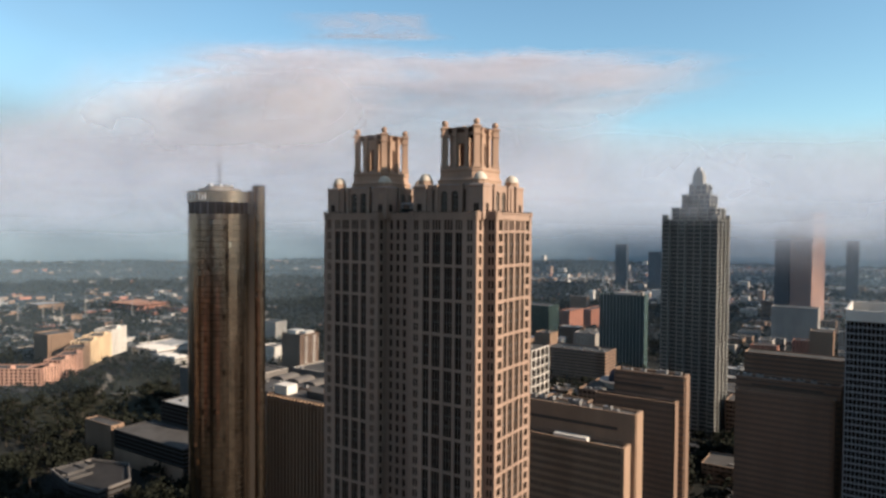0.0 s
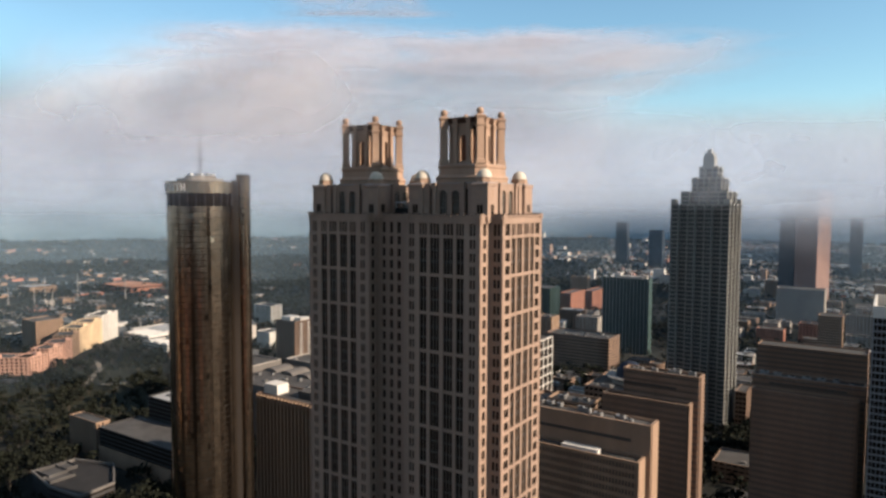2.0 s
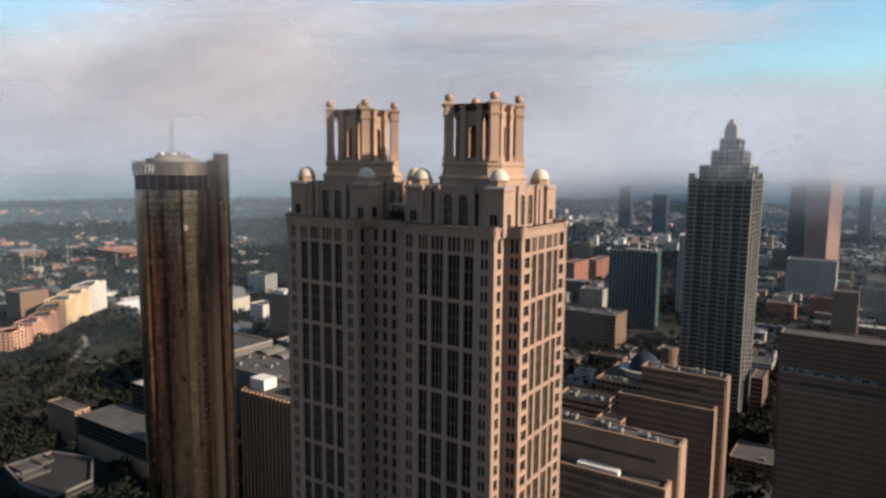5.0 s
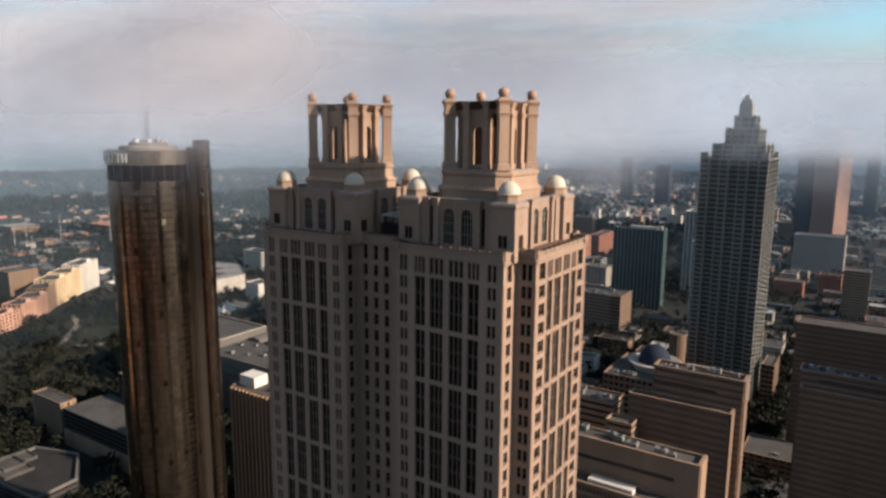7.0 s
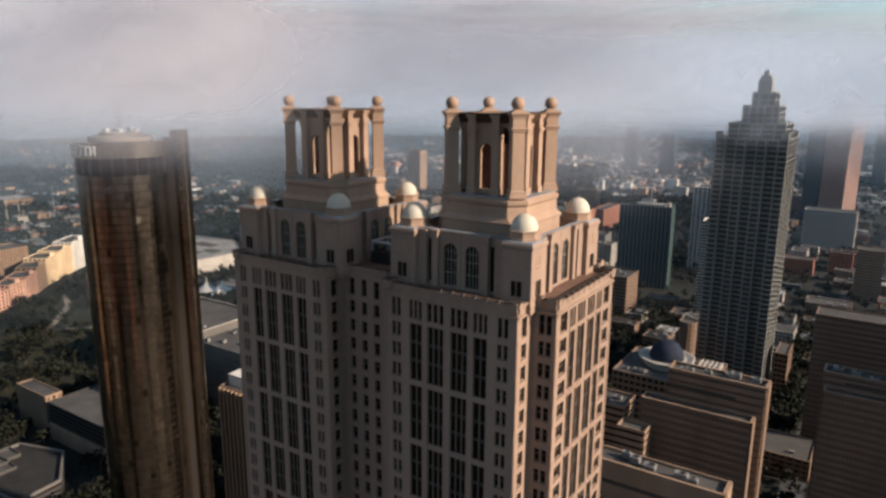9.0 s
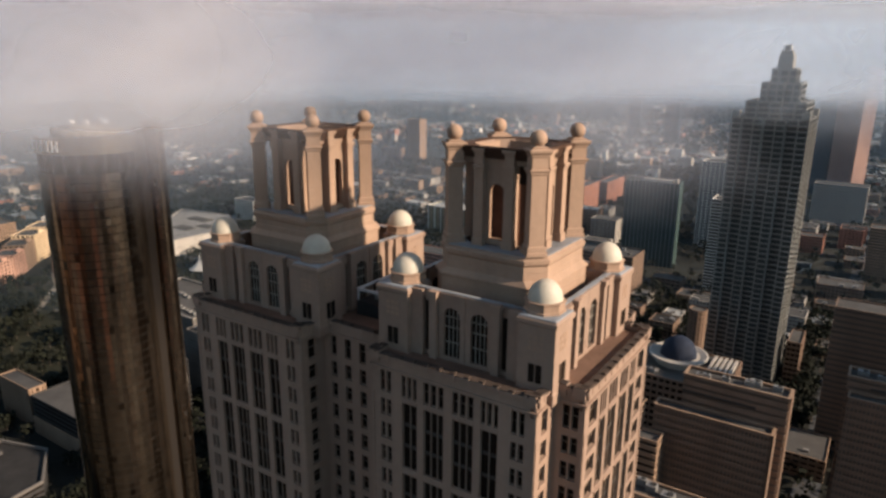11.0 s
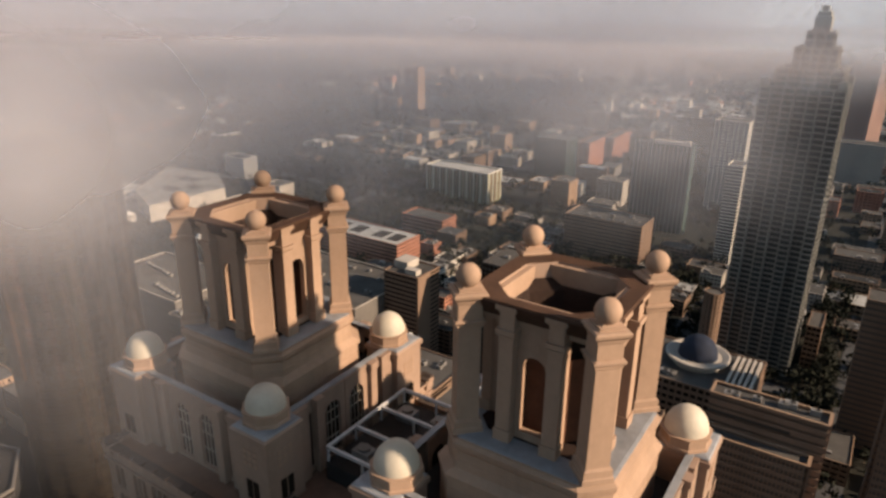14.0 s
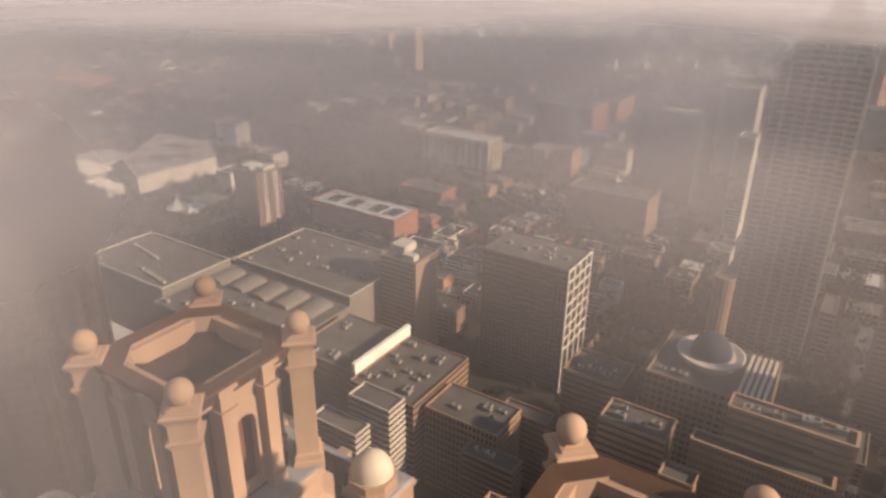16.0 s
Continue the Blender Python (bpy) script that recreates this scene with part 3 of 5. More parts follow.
    for turn in (0, 90, 180, 270):
        m = Matrix.Translation((lx, ly, LEDGE_Z + 0.05)) @ pose(0, 0, 0, 0, 0, turn) @ Matrix.Translation((0, -5.9, 0))
        put_mesh("lantern_side", SIDE, tower, m)
    # open brown roof well
    bm = bmesh.new()
    top = LEDGE_Z + PYLON_H
    loft(bm, [square(lx, ly, h, z, c) for h, z, c in ((6.5, top - 1.6, 0.9), (7.35, top - 0.02, 1.0), (7.25, top + 0.2, 1.0), (5.6, top + 0.06, 2.5))], cap=False)
    well = part("roof_well", bm, rust_brown, tower, "rust brown open roof well")
    bm = bmesh.new()
    loft(bm, [square(lx, ly, h, z, c) for h, z, c in ((5.6, top + 0.05, 2.5), (5.4, top - 1.6, 2.4))], cap=False)
    part("well_rim", bm, granite, well, "rose stone rim of the well")
    # below the rim the shaft is coloured dark, as if unlit
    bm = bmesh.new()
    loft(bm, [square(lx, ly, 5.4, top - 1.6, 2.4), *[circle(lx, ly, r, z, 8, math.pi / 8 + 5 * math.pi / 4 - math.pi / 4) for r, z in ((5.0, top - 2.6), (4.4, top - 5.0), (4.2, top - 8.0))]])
    part("well_shaft", bm, well_dark, well, "brown inside of the well, darkened as deep shade")
    bm = bmesh.new()
    loft(bm, [square(lx, ly, 4.2, z, 1.4) for z in (LEDGE_Z + 0.1, LEDGE_Z + 9.4)], cap=False)
    part("inner_drum", bm, terracotta, tower, "rust brown inner wall of the lantern")
    # dark floor colour keeps the lantern's inside as dim as shade
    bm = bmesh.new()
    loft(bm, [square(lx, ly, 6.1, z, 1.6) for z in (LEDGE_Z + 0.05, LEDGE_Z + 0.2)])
    part("lantern_floor", bm, well_dark, tower, "brown lantern floor, darkened like the shade inside")
    bm = bmesh.new()
    box(bm, lx - 1.4, lx + 0.6, ly - 1.2, ly + 0.4, top - 8.0, top - 6.4), box(bm, lx + 1.6, lx + 2.6, ly - 1, ly + 1.6, top - 8.0, top - 7.1)
    part("roof_unit", bm, steel, well)


crown(-133.4, 219.5, -132.6, 218.6)
crown(-176.2, 219.5, -175.1, 218.6)

# plant on the low roof between the crowns
frame_pale = surface("pale_painted_steel", (0.42, 0.41, 0.40), 0.6, var=0.2, scale=0.5)
plant = thing("cooling_plant", (-154.8, 221, 200.6), "dark rooftop cooling plant with pale pipe frames", "rooftop plant")
bm = bmesh.new()
box(bm, -160.5, -149.2, 213.0, 230.0, 200.7, 204.9)
part("plant_house", bm, roof_dark, plant)
for k in range(4):
    bm = bmesh.new()
    y = 213.4 + k * 5.4
    box(bm, -160.6, -149.0, y - 0.2, y + 0.2, 206.8, 207.2)
    for x in (-160.4, -154.8, -149.2):
        box(bm, x - 0.12, x + 0.12, y - 0.12, y + 0.12, 204.8, 207.1)
    part("pipe_frame", bm, frame_pale, plant)
for x in (-160.4, -149.2):
    bm = bmesh.new()
    box(bm, x - 0.2, x + 0.2, 213.2, 229.8, 206.8, 207.19)
    part("pipe_rail", bm, frame_pale, plant)
for x, y in ((-157.5, 226.5), (-152.2, 227), (-157, 216.4), (-152.5, 221)):
    bm = bmesh.new()
    box(bm, x - 1.3, x + 1.3, y - 1.0, y + 1.0, 204.9, 206.2)
    loft(bm, [circle(x, y, 0.8, z, 16) for z in (206.2, 206.6)])
    part("fan_unit", bm, steel, plant)
# ---- round glass hotel tower ----
hotel = thing("hotel_tower", (-342, 270.2, 0), "cylindrical bronze mirror-glass hotel tower with outside lift shaft", "skyscraper")
HX, HY, HR = -342.0, 270.2, 18.3


def mirror_drum(cx, cy, r, z0, z1, cols, rows, gap, jit, name, parent, label, arc=(0.0, 2 * math.pi)):
    """Panes of mirror glass round a drum, each tilted a hair of its own."""
    rng = random.Random(7)
    verts, faces, tint = [], [], []
    for i in range(cols):
        a0, a1 = (arc[0] + (arc[1] - arc[0]) * (i + k) / cols for k in (0.02, 0.98))
        lean = rng.uniform(-1, 1) * jit * 0.7
        dark_col = int(rng.random() < 0.16)
        for k in range(rows):
            za, zb = z0 + (z1 - z0) * k / rows + gap, z0 + (z1 - z0) * (k + 1) / rows - gap
            o = [lean + rng.uniform(-jit, jit) * 0.5, -lean + rng.uniform(-jit, jit) * 0.5, rng.uniform(-jit, jit) * 0.8]
            if rng.random() < 0.012:            # tilt put in so that an odd pane glints with sky
                o[2] -= 0.35
            tint.append(dark_col if rng.random() < 0.98 else 1 - dark_col)
            n = len(verts)
            for a, z, d in ((a0, za, o[0]), (a1, za, o[1]), (a1, zb, o[1] + o[2]), (a0, zb, o[0] + o[2])):
                verts.append((cx + (r + d) * math.cos(a), cy + (r + d) * math.sin(a), z))
            faces.append((n, n + 1, n + 2, n + 3))
    me = bpy.data.meshes.new(name)
    me.from_pydata(verts, [], faces)
    me.materials.append(bronze_glass), me.materials.append(bronze_shade)
    me.polygons.foreach_set("material_index", tint)
    return put_mesh(name, me, parent, label=label, kind="stuff")


bm = bmesh.new()
loft(bm, [circle(HX, HY, r, z, 72) for r, z in ((18.0, 0), (18.0, 205.0), (17.4, 205.2), (17.4, 211.8), (18.5, 212.0), (18.5, 218.2), (18.2, 218.4))])
part("tower_core", bm, bronze_dark, hotel)
bm = bmesh.new()
loft(bm, [circle(HX, HY, r, z, 72) for r, z in ((17.5, 205.3), (17.5, 211.9))], cap=False)
part("window_ring", bm, glass_dark, hotel, "dark glass ring of the revolving storey")
mirror_drum(HX, HY, HR, 8, 205, 64, 60, 0.13, 0.035, "mirror_panes", hotel, "bronze mirror glass panes")
bm = bmesh.new()
loft(bm, [circle(HX, HY, r, z, 72) for r, z in ((18.6, 211.9), (18.75, 212.0), (18.75, 218.3), (18.4, 218.5), (17.2, 218.5))], cap=False)
part("sign_band", bm, bronze_band, hotel)
for i in range(24):
    a = 2 * math.pi * i / 24
    bm = bmesh.new()
    box(bm, -0.18, 0.18, -0.35, 0.3, 205.1, 211.95)
    part("mullion", bm, dark_spandrel, hotel, m=Matrix.Translation((HX + 17.6 * math.cos(a), HY + 17.6 * math.sin(a), 0)) @ pose(0, 0, 0, 0, 0, math.degrees(a) + 90))
bm = bmesh.new()
loft(bm, [circle(HX, HY, r, z, 48) for r, z in ((18.3, 218.3), (17.6, 218.3), (17.4, 217.7), (12.6, 217.8), (12.5, 219.9), (12.1, 220.2), (8.4, 220.3), (8.2, 221.6), (7.9, 221.8))])
part("roof_deck", bm, pale_concrete, hotel, "pale stepped round roof deck")
for i, (dx, dy) in enumerate(((3, -2), (-4, 1), (0, 5), (5, 4), (-2, -5))):
    bm = bmesh.new()
    box(bm, HX + dx - 1.3, HX + dx + 1.3, HY + dy - 0.9, HY + dy + 0.9, 221.7, 223.0 + 0.3 * (i % 3))
    part("roof_unit", bm, white_metal, hotel)
# lift shaft on the tower's side
SA = 0.75
SX, SY = HX + 23.2 * math.cos(SA), HY + 23.2 * math.sin(SA)
bm = bmesh.new()
loft(bm, [circle(SX, SY, r, z, 32) for r, z in ((3.7, 0), (3.7, 222.6), (3.4, 222.8))])
part("shaft_core", bm, bronze_dark, hotel)
bm = bmesh.new()
box(bm, -3.0, 3.0, 16.9, 21.4, 0, 219.5)
part("shaft_link", bm, bronze_dark, hotel, m=Matrix.Translation((HX, HY, 0)) @ pose(0, 0, 0, 0, 0, math.degrees(SA) - 90))
mirror_drum(SX, SY, 3.82, 8, 222, 20, 70, 0.1, 0.02, "shaft_panes", hotel, "bronze mirror panes of the lift shaft")
# letters of the sign stand as plain bars
for i in range(6):
    a = radians(246.5 + i * 9.5)
    m = Matrix.Translation((HX + 18.85 * math.cos(a), HY + 18.85 * math.sin(a), 213.1)) @ pose(0, 0, 0, 0, 0, math.degrees(a) + 90)
    bm = bmesh.new()
    if i in (0, 5):
        box(bm, -1.2, -0.65, -0.1, 0.1, 0, 4.0), box(bm, 0.65, 1.2, -0.1, 0.1, 0, 4.0), box(bm, -0.65, 0.65, -0.1, 0.1, 1.5, 2.1)
    else:
        box(bm, -0.3, 0.3, -0.1, 0.1, 0, 4.0), box(bm, -1.15, 1.15, -0.1, 0.1, 3.4, 4.0)
    part("sign_mark", bm, white_metal, hotel, m=m)
# mast: three legs with rungs
bm = bmesh.new()
for k in range(3):
    a = 2.1 * k
    loft(bm, [circle(HX + r * math.cos(a), HY + r * math.sin(a), s, z, 6) for r, s, z in ((0.9, 0.14, 223), (0.35, 0.1, 268), (0.1, 0.06, 296))])
for z in range(225, 290, 3):
    loft(bm, [circle(HX, HY, 0.95 - (z - 223) / 62 * 0.7, zz, 3) for zz in (z, z + 0.2)])
for z in (272, 277, 282, 287):
    loft(bm, [circle(HX, HY, 0.4, zz, 8) for zz in (z, z + 1.6)])
part("antenna_mast", bm, mullion_grey, hotel)


# ---- buildings made of storeys ----
def storeyed(name, base_poly, z0, z1, fh, label, category="building", wall=tan_concrete, glass=glass_dark, band=1.7, bay=0.0, pier=0.6, depth=0.45, roof=roof_grey,
             solid=(), parapet=1.2, group="", parent=None):
    """A building of stacked storeys: a glazed core, a spandrel ring with piers for each floor, solid end walls, roof and parapet."""
    cx, cy = sum(p[0] for p in base_poly) / len(base_poly), sum(p[1] for p in base_poly) / len(base_poly)
    ob = parent or thing(name, (cx, cy, z0), label, category, group)
    core = bmesh.new()
    loft(core, [ring_of(inset(base_poly, depth), z) for z in (z0, z1 - 0.3)])
    part("glazed_core", core, glass, ob)
    n = max(1, int(round((z1 - z0) / fh)))
    h = (z1 - z0) / n
    bm = bmesh.new()
    collar(bm, base_poly, depth + 0.25, 0.0, band)
    if bay:
        m = len(base_poly)
        for i in range(m):
            p, q = Vector(base_poly[i]), Vector(base_poly[(i + 1) % m])
            d = (q - p)
            ln = d.length
            d.normalize()
            nn = Vector((-d.y, d.x))
            cnt = max(1, int(round(ln / bay)))
            for k in range(cnt + 1):
                c = p + d * min(max(ln * k / cnt, pier / 2), ln - pier / 2)
                a, b = c - d * pier / 2, c + d * pier / 2
                f = [(a.x, a.y), (b.x, b.y), (b.x + nn.x * depth, b.y + nn.y * depth), (a.x + nn.x * depth, a.y + nn.y * depth)]
                loft(bm, [ring_of(f, z) for z in (band, h)], cap=False)
    me = mesh_of("storey", bm, wall)
    for k in range(n):
        put_mesh("storey", me, ob, Matrix.Translation((0, 0, z0 + k * h)))
    bm = bmesh.new()
    collar(bm, base_poly, 0.6, z1, z1 + parapet)
    part("parapet", bm, wall, ob)
    bm = bmesh.new()
    loft(bm, [ring_of(inset(base_poly, 0.6), z) for z in (z1 - 0.25, z1 + 0.15)])
    part("roof", bm, roof, ob)
    for x0, x1, y0, y1 in solid:
        bm = bmesh.new()
        box(bm, x0, x1, y0, y1, z0, z1 + parapet + 0.3)
        part("end_wall", bm, wall, ob)
    return ob


def roof_units(places, z, rng, group):
    """Rooftop air handlers, each on its own feet."""
    for x, y in places:
        w, d, h = rng.uniform(2.2, 5), rng.uniform(2, 3.6), rng.uniform(1.4, 2.8)
        u = thing("rooftop_unit", (x, y, z), "galvanised steel air handler on a flat roof", "air handler", group)
        bm = bmesh.new()
        box(bm, x - w / 2, x + w / 2, y - d / 2, y + d / 2, z + 0.2, z + h)
        for sx in (-1, 1):
            for sy in (-1, 1):
                box(bm, x + sx * w * 0.4 - 0.1, x + sx * w * 0.4 + 0.1, y + sy * d * 0.4 - 0.1, y + sy * d * 0.4 + 0.1, z - 0.02, z + 0.2)
        part("cabinet", bm, steel, u)
        bm = bmesh.new()
        loft(bm, [circle(x + w * 0.15, y, min(w, d) * 0.32, zz, 14) for zz in (z + h, z + h + 0.35)])
        part("fan_guard", bm, roof_dark, u)


rng = random.Random(3)
# banded slabs: a lower front range and a taller range behind it
b1 = storeyed("slab_building", rect(-205, -105.5, 318, 327.4), 0, 90.5, 3.9, "tan concrete office slab with punched windows and stepped roof", "office building", glass=slab_glass, band=1.5, bay=1.5, pier=0.55, depth=0.3, solid=[(-106.4, -105.0, 317.8, 327.4)])
storeyed("", rect(-205, -103, 327.6, 338.5), 0, 105, 3.9, "", glass=slab_glass, band=2.6, depth=0.25, parent=b1, solid=[(-103.9, -102.5, 329.0, 338.3), (-206, -102.8, 327.5, 328.6)])
b2 = storeyed("slab_building", rect(-160, -109.0, 422, 430), 0, 90, 3.75, "brown concrete office slab with punched windows and stepped roof", "office building", wall=brown_concrete, glass=slab_glass, band=1.7, bay=1.6, pier=0.6, depth=0.3, solid=[(-109.8, -108.4, 422, 430.2)])
storeyed("", rect(-150, -105.2, 430.1, 441), 0, 105, 3.75, "", wall=brown_concrete, glass=slab_glass, band=2.5, depth=0.25, parent=b2, solid=[(-106.2, -104.6, 432, 440.8)])
b3 = storeyed("slab_building", rect(-84.6, -27.5, 478, 486), 0, 91.5, 3.75, "brown concrete office slab with horizontal window bands", "office building", wall=brown_concrete, glass=slab_glass, band=1.9, bay=1.7, pier=0.6, depth=0.3, solid=[(-28.4, -27.0, 478, 486.2)])
storeyed("", rect(-86, -24.5, 486.1, 499), 0, 99, 3.75, "", wall=brown_concrete, glass=slab_glass, band=2.6, depth=0.25, parent=b3, solid=[(-25.6, -24.0, 488, 498.8)])
storeyed("slab_building", rect(-100, -26, 600, 622), 0, 97, 3.75, "dark brown office slab with stepped roofline", "office building", wall=brown_concrete, glass=slab_glass, band=2.3, depth=0.3)
roof_units([(x + 2.6 * math.sin(3 * x), 334 + 2.4 * math.sin(x)) for x in range(-198, -108, 7)], 105.2, rng, "roof plant of the tan slab")
roof_units([(x + 2.6 * math.sin(3 * x), 435.5 + 2.4 * math.sin(x)) for x in range(-146, -110, 7)], 105.2, rng, "roof plant of the brown slab")
roof_units([(x, 492 + 2 * math.sin(x)) for x in range(-80, -28, 8)], 99.2, rng, "roof plant of the far slab")
b5 = storeyed("grid_tower", rect(-22.3, 45, 470, 530), 0, 144, 3.9, "dark glass office tower with fine grey concrete grid", "skyscraper", wall=ledge_lead, glass=glass_dark, band=0.7, bay=2.2, pier=0.3, depth=0.6)
bm = bmesh.new()
collar(bm, rect(-22.5, 45.2, 469.8, 530.2), 1.2, 144, 150.7)
part("roof_screen", bm, white_wall, b5)

# ---- stepped granite skyscraper ----
step = thing("stepped_skyscraper", (-162, 698, 0), "tall grey granite skyscraper with stepped crown and bay windows", "skyscraper")


def bays(x0, x1, y0, y1, nx, ny, d):
    """A rectangle whose sides run in and out in shallow bays."""
    pts = []

    def side(p, q, n, nrm):
        for i in range(2 * n + 1):
            a, b = i / (2 * n + 1), (i + 1) / (2 * n + 1)
            o = d if i % 2 else 0.0
            for k in (a, b):
                pts.append((p[0] + (q[0] - p[0]) * k + nrm[0] * o, p[1] + (q[1] - p[1]) * k + nrm[1] * o))
    side((x0, y0), (x1, y0), nx, (0, 1))
    side((x1, y0), (x1, y1), ny, (-1, 0))
    side((x1, y1), (x0, y1), nx, (0, -1))
    side((x0, y1), (x0, y0), ny, (1, 0))
    out = []
    for p in pts:
        if not out or (Vector(p) - Vector(out[-1])).length > 1e-4:
            out.append(p)
    if (Vector(out[0]) - Vector(out[-1])).length < 1e-4:
        out.pop()
    return out


for x0, x1, y0, y1, z0, z1, nx, ny in ((-187.6, -136.2, 668, 726, 0, 206, 3, 3), (-180.2, -139.6, 673, 721, 206, 217.5, 2, 2), (-172.2, -146.0, 679, 715, 217.5, 230.5, 2, 2),
                                       (-167.2, -150.5, 685, 709, 230.5, 240.5, 1, 1)):
    storeyed("", bays(x0, x1, y0, y1, nx, ny, 2.2), z0, z1, 4.0, "", wall=grey_granite, glass=steel_glass, band=1.05, bay=10.4, pier=0.4, depth=0.9, parent=step, parapet=1.5)
for sx in (-187.6, -141.6):
    for sy in (668, 720.6):
        bm = bmesh.new()
        collar(bm, rect(sx, sx + 5.4, sy, sy + 5.4), 0.7, 206, 212)
        part("corner_crown", bm, grey_granite, step)
bm = bmesh.new()
loft(bm, [square(-158.6, 690, h, z, 0.6) for h, z in ((5.2, 240), (5.2, 251), (4.2, 251.3), (4.2, 254), (2.4, 254.5), (2.2, 257.5), (0.6, 258.2))])
part("lantern_top", bm, grey_granite, step)
bm = bmesh.new()
box(bm, -161.5, -160.8, 684, 685, 254, 258.6), box(bm, -157, -156.2, 685, 686, 254, 258.2)
part("beacon", bm, white_metal, step)
storeyed("low_annex", rect(-131, -121, 690, 722), 0, 34, 4, "low granite annex beside the stepped tower", "building", wall=brown_concrete, band=1.8, bay=3)

# ---- other buildings round the towers ----
storeyed("green_tower", rect(-356, -290.5, 952, 967), 0, 103, 3.6, "slender green glass residential tower with grey fins", "tower block", wall=green_glass, glass=green_glass, band=0.8, bay=5.0, pier=0.8)
gt = bpy.data.objects["green_tower"]
for i in range(14):
    x = -355 + i * 4.9
    bm = bmesh.new()
    box(bm, x - 0.3, x + 0.3, 951.3, 952.2, 0, 104)
    part("fin", bm, ledge_lead, gt)
bm = bmesh.new()
box(bm, -291.2, -289.8, 951.5, 967, 0, 106)
part("end_wall", bm, green_glass, gt)
bm = bmesh.new()
box(bm, -335, -300, 955, 964, 103, 107), box(bm, -319, -318, 959, 960, 107, 124), box(bm, -298, -294, 956, 962, 103, 109)
part("roof_house", bm, pale_concrete, gt)

storeyed("fin_block", rect(-364, -300, 328, 352), 0, 80, 3.6, "beige concrete block with tall upright fins", "office building", wall=brown_concrete, glass=slab_glass, band=1.6, bay=0, depth=0.8)
fb = bpy.data.objects["fin_block"]
for i in range(20):
    x = -362.4 + i * 3.24
    bm = bmesh.new()
    box(bm, x - 0.55, x + 0.55, 325.9, 328.3, 0, 80.8)
    part("fin", bm, tan_concrete, fb)
for i in range(4):
    y = 331 + i * 5.82
    bm = bmesh.new()
    box(bm, -300.3, -298.9, y - 2.45, y + 2.45, 0, 80.8)
    part("fin", bm, tan_concrete, fb)
bm = bmesh.new()
box(bm, -362.5, -350, 333, 343, 80, 86.5)
part("roof_house", bm, white_wall, fb)
bm = bmesh.new()
box(bm, -334, -306, 336, 349, 80, 85)
part("roof_house", bm, roof_grey, fb)

storeyed("white_fronted_hall", rect(-385, -337, 424, 474), 0, 52, 5, "flat grey hall roof behind a tall white front wall", "exhibition hall", wall=brown_concrete, band=4.4, roof=roof_grey, solid=[(-338, -336, 423, 475)])
bm = bmesh.new()
box(bm, -338.2, -335.8, 423, 475, 52.0, 60)
part("white_front", bm, white_wall, bpy.data.objects["white_fronted_hall"])
storeyed("grey_roofed_block", rect(-335.7, -293, 418, 473), 0, 52, 4, "brown block with cluttered grey roof", "office building", wall=brown_concrete, band=2.2)
storeyed("striped_block", rect(-312, -287, 390, 403), 0, 69, 3.5, "concrete block with bright horizontal balcony bands", "apartment block", wall=pale_concrete, band=1.6)
storeyed("striped_block", rect(-325, -297, 377, 388), 0, 59, 3.5, "lower concrete block with bright horizontal bands", "apartment block", wall=pale_concrete, band=1.6)
storeyed("orange_slab", rect(-394, -364, 520, 548), 0, 74, 3.6, "tall slab with blank orange brick end wall", "tower block", wall=brown_concrete, band=2.0, solid=[(-365, -363.2, 519.5, 535)])
os_ = bpy.data.objects["orange_slab"]
bm = bmesh.new()
box(bm, -392, -380, 530, 544, 74, 80), box(bm, -378, -368, 524, 530, 74, 78)
part("roof_house", bm, pale_concrete, os_)
storeyed("dark_lattice_tower", rect(-323, -263, 538, 575), 0, 90, 3.8, "dark glass tower with a pale lattice side wall", "office tower", wall=dark_spandrel, glass=glass_dark, band=0.8, bay=3.0, pier=0.4)
dl = bpy.data.objects["dark_lattice_tower"]
for k in range(8):
    bm = bmesh.new()
    z = 34 + k * 8
    box(bm, -262.9, -262.3, 538, 575, z - 0.4, z + 0.4)
    part("lattice_bar", bm, white_wall, dl)
for y in (538.4, 547.5, 556.5, 565.5, 574.6):
    bm = bmesh.new()
    box(bm, -262.8, -262.2, y - 0.5, y + 0.5, 0, 90)
    part("lattice_post", bm, white_wall, dl)
storeyed("small_block", rect(-260, -233, 451, 461), 0, 45, 3.6, "small concrete block with pale parapet", "building", wall=brown_concrete, band=2.0, parapet=1.6)
storeyed("small_block", rect(-259, -231, 410, 420.5), 0, 45, 3.6, "small concrete block with fan housings on its roof", "building", wall=brown_concrete, band=2.0, parapet=1.6)
roof_units([(-252, 415), (-246, 415.3)], 45.2, rng, "fans of the small block")
storeyed("ribbed_block", rect(-290, -247, 424, 450), 0, 50, 4, "dark block with upright ribs", "building", wall=tan_concrete, band=1.2, bay=2.4, pier=0.8)
storeyed("pale_topped_block", rect(-239.5, -207, 482.5, 508), 0, 59, 3.8, "brown block with pale roof rim and round vents", "building", wall=brown_concrete, band=2.2, parapet=2.2)
roof_units([(-232, 490), (-226, 500), (-215, 492)], 59.2, rng, "vents of the pale topped block")

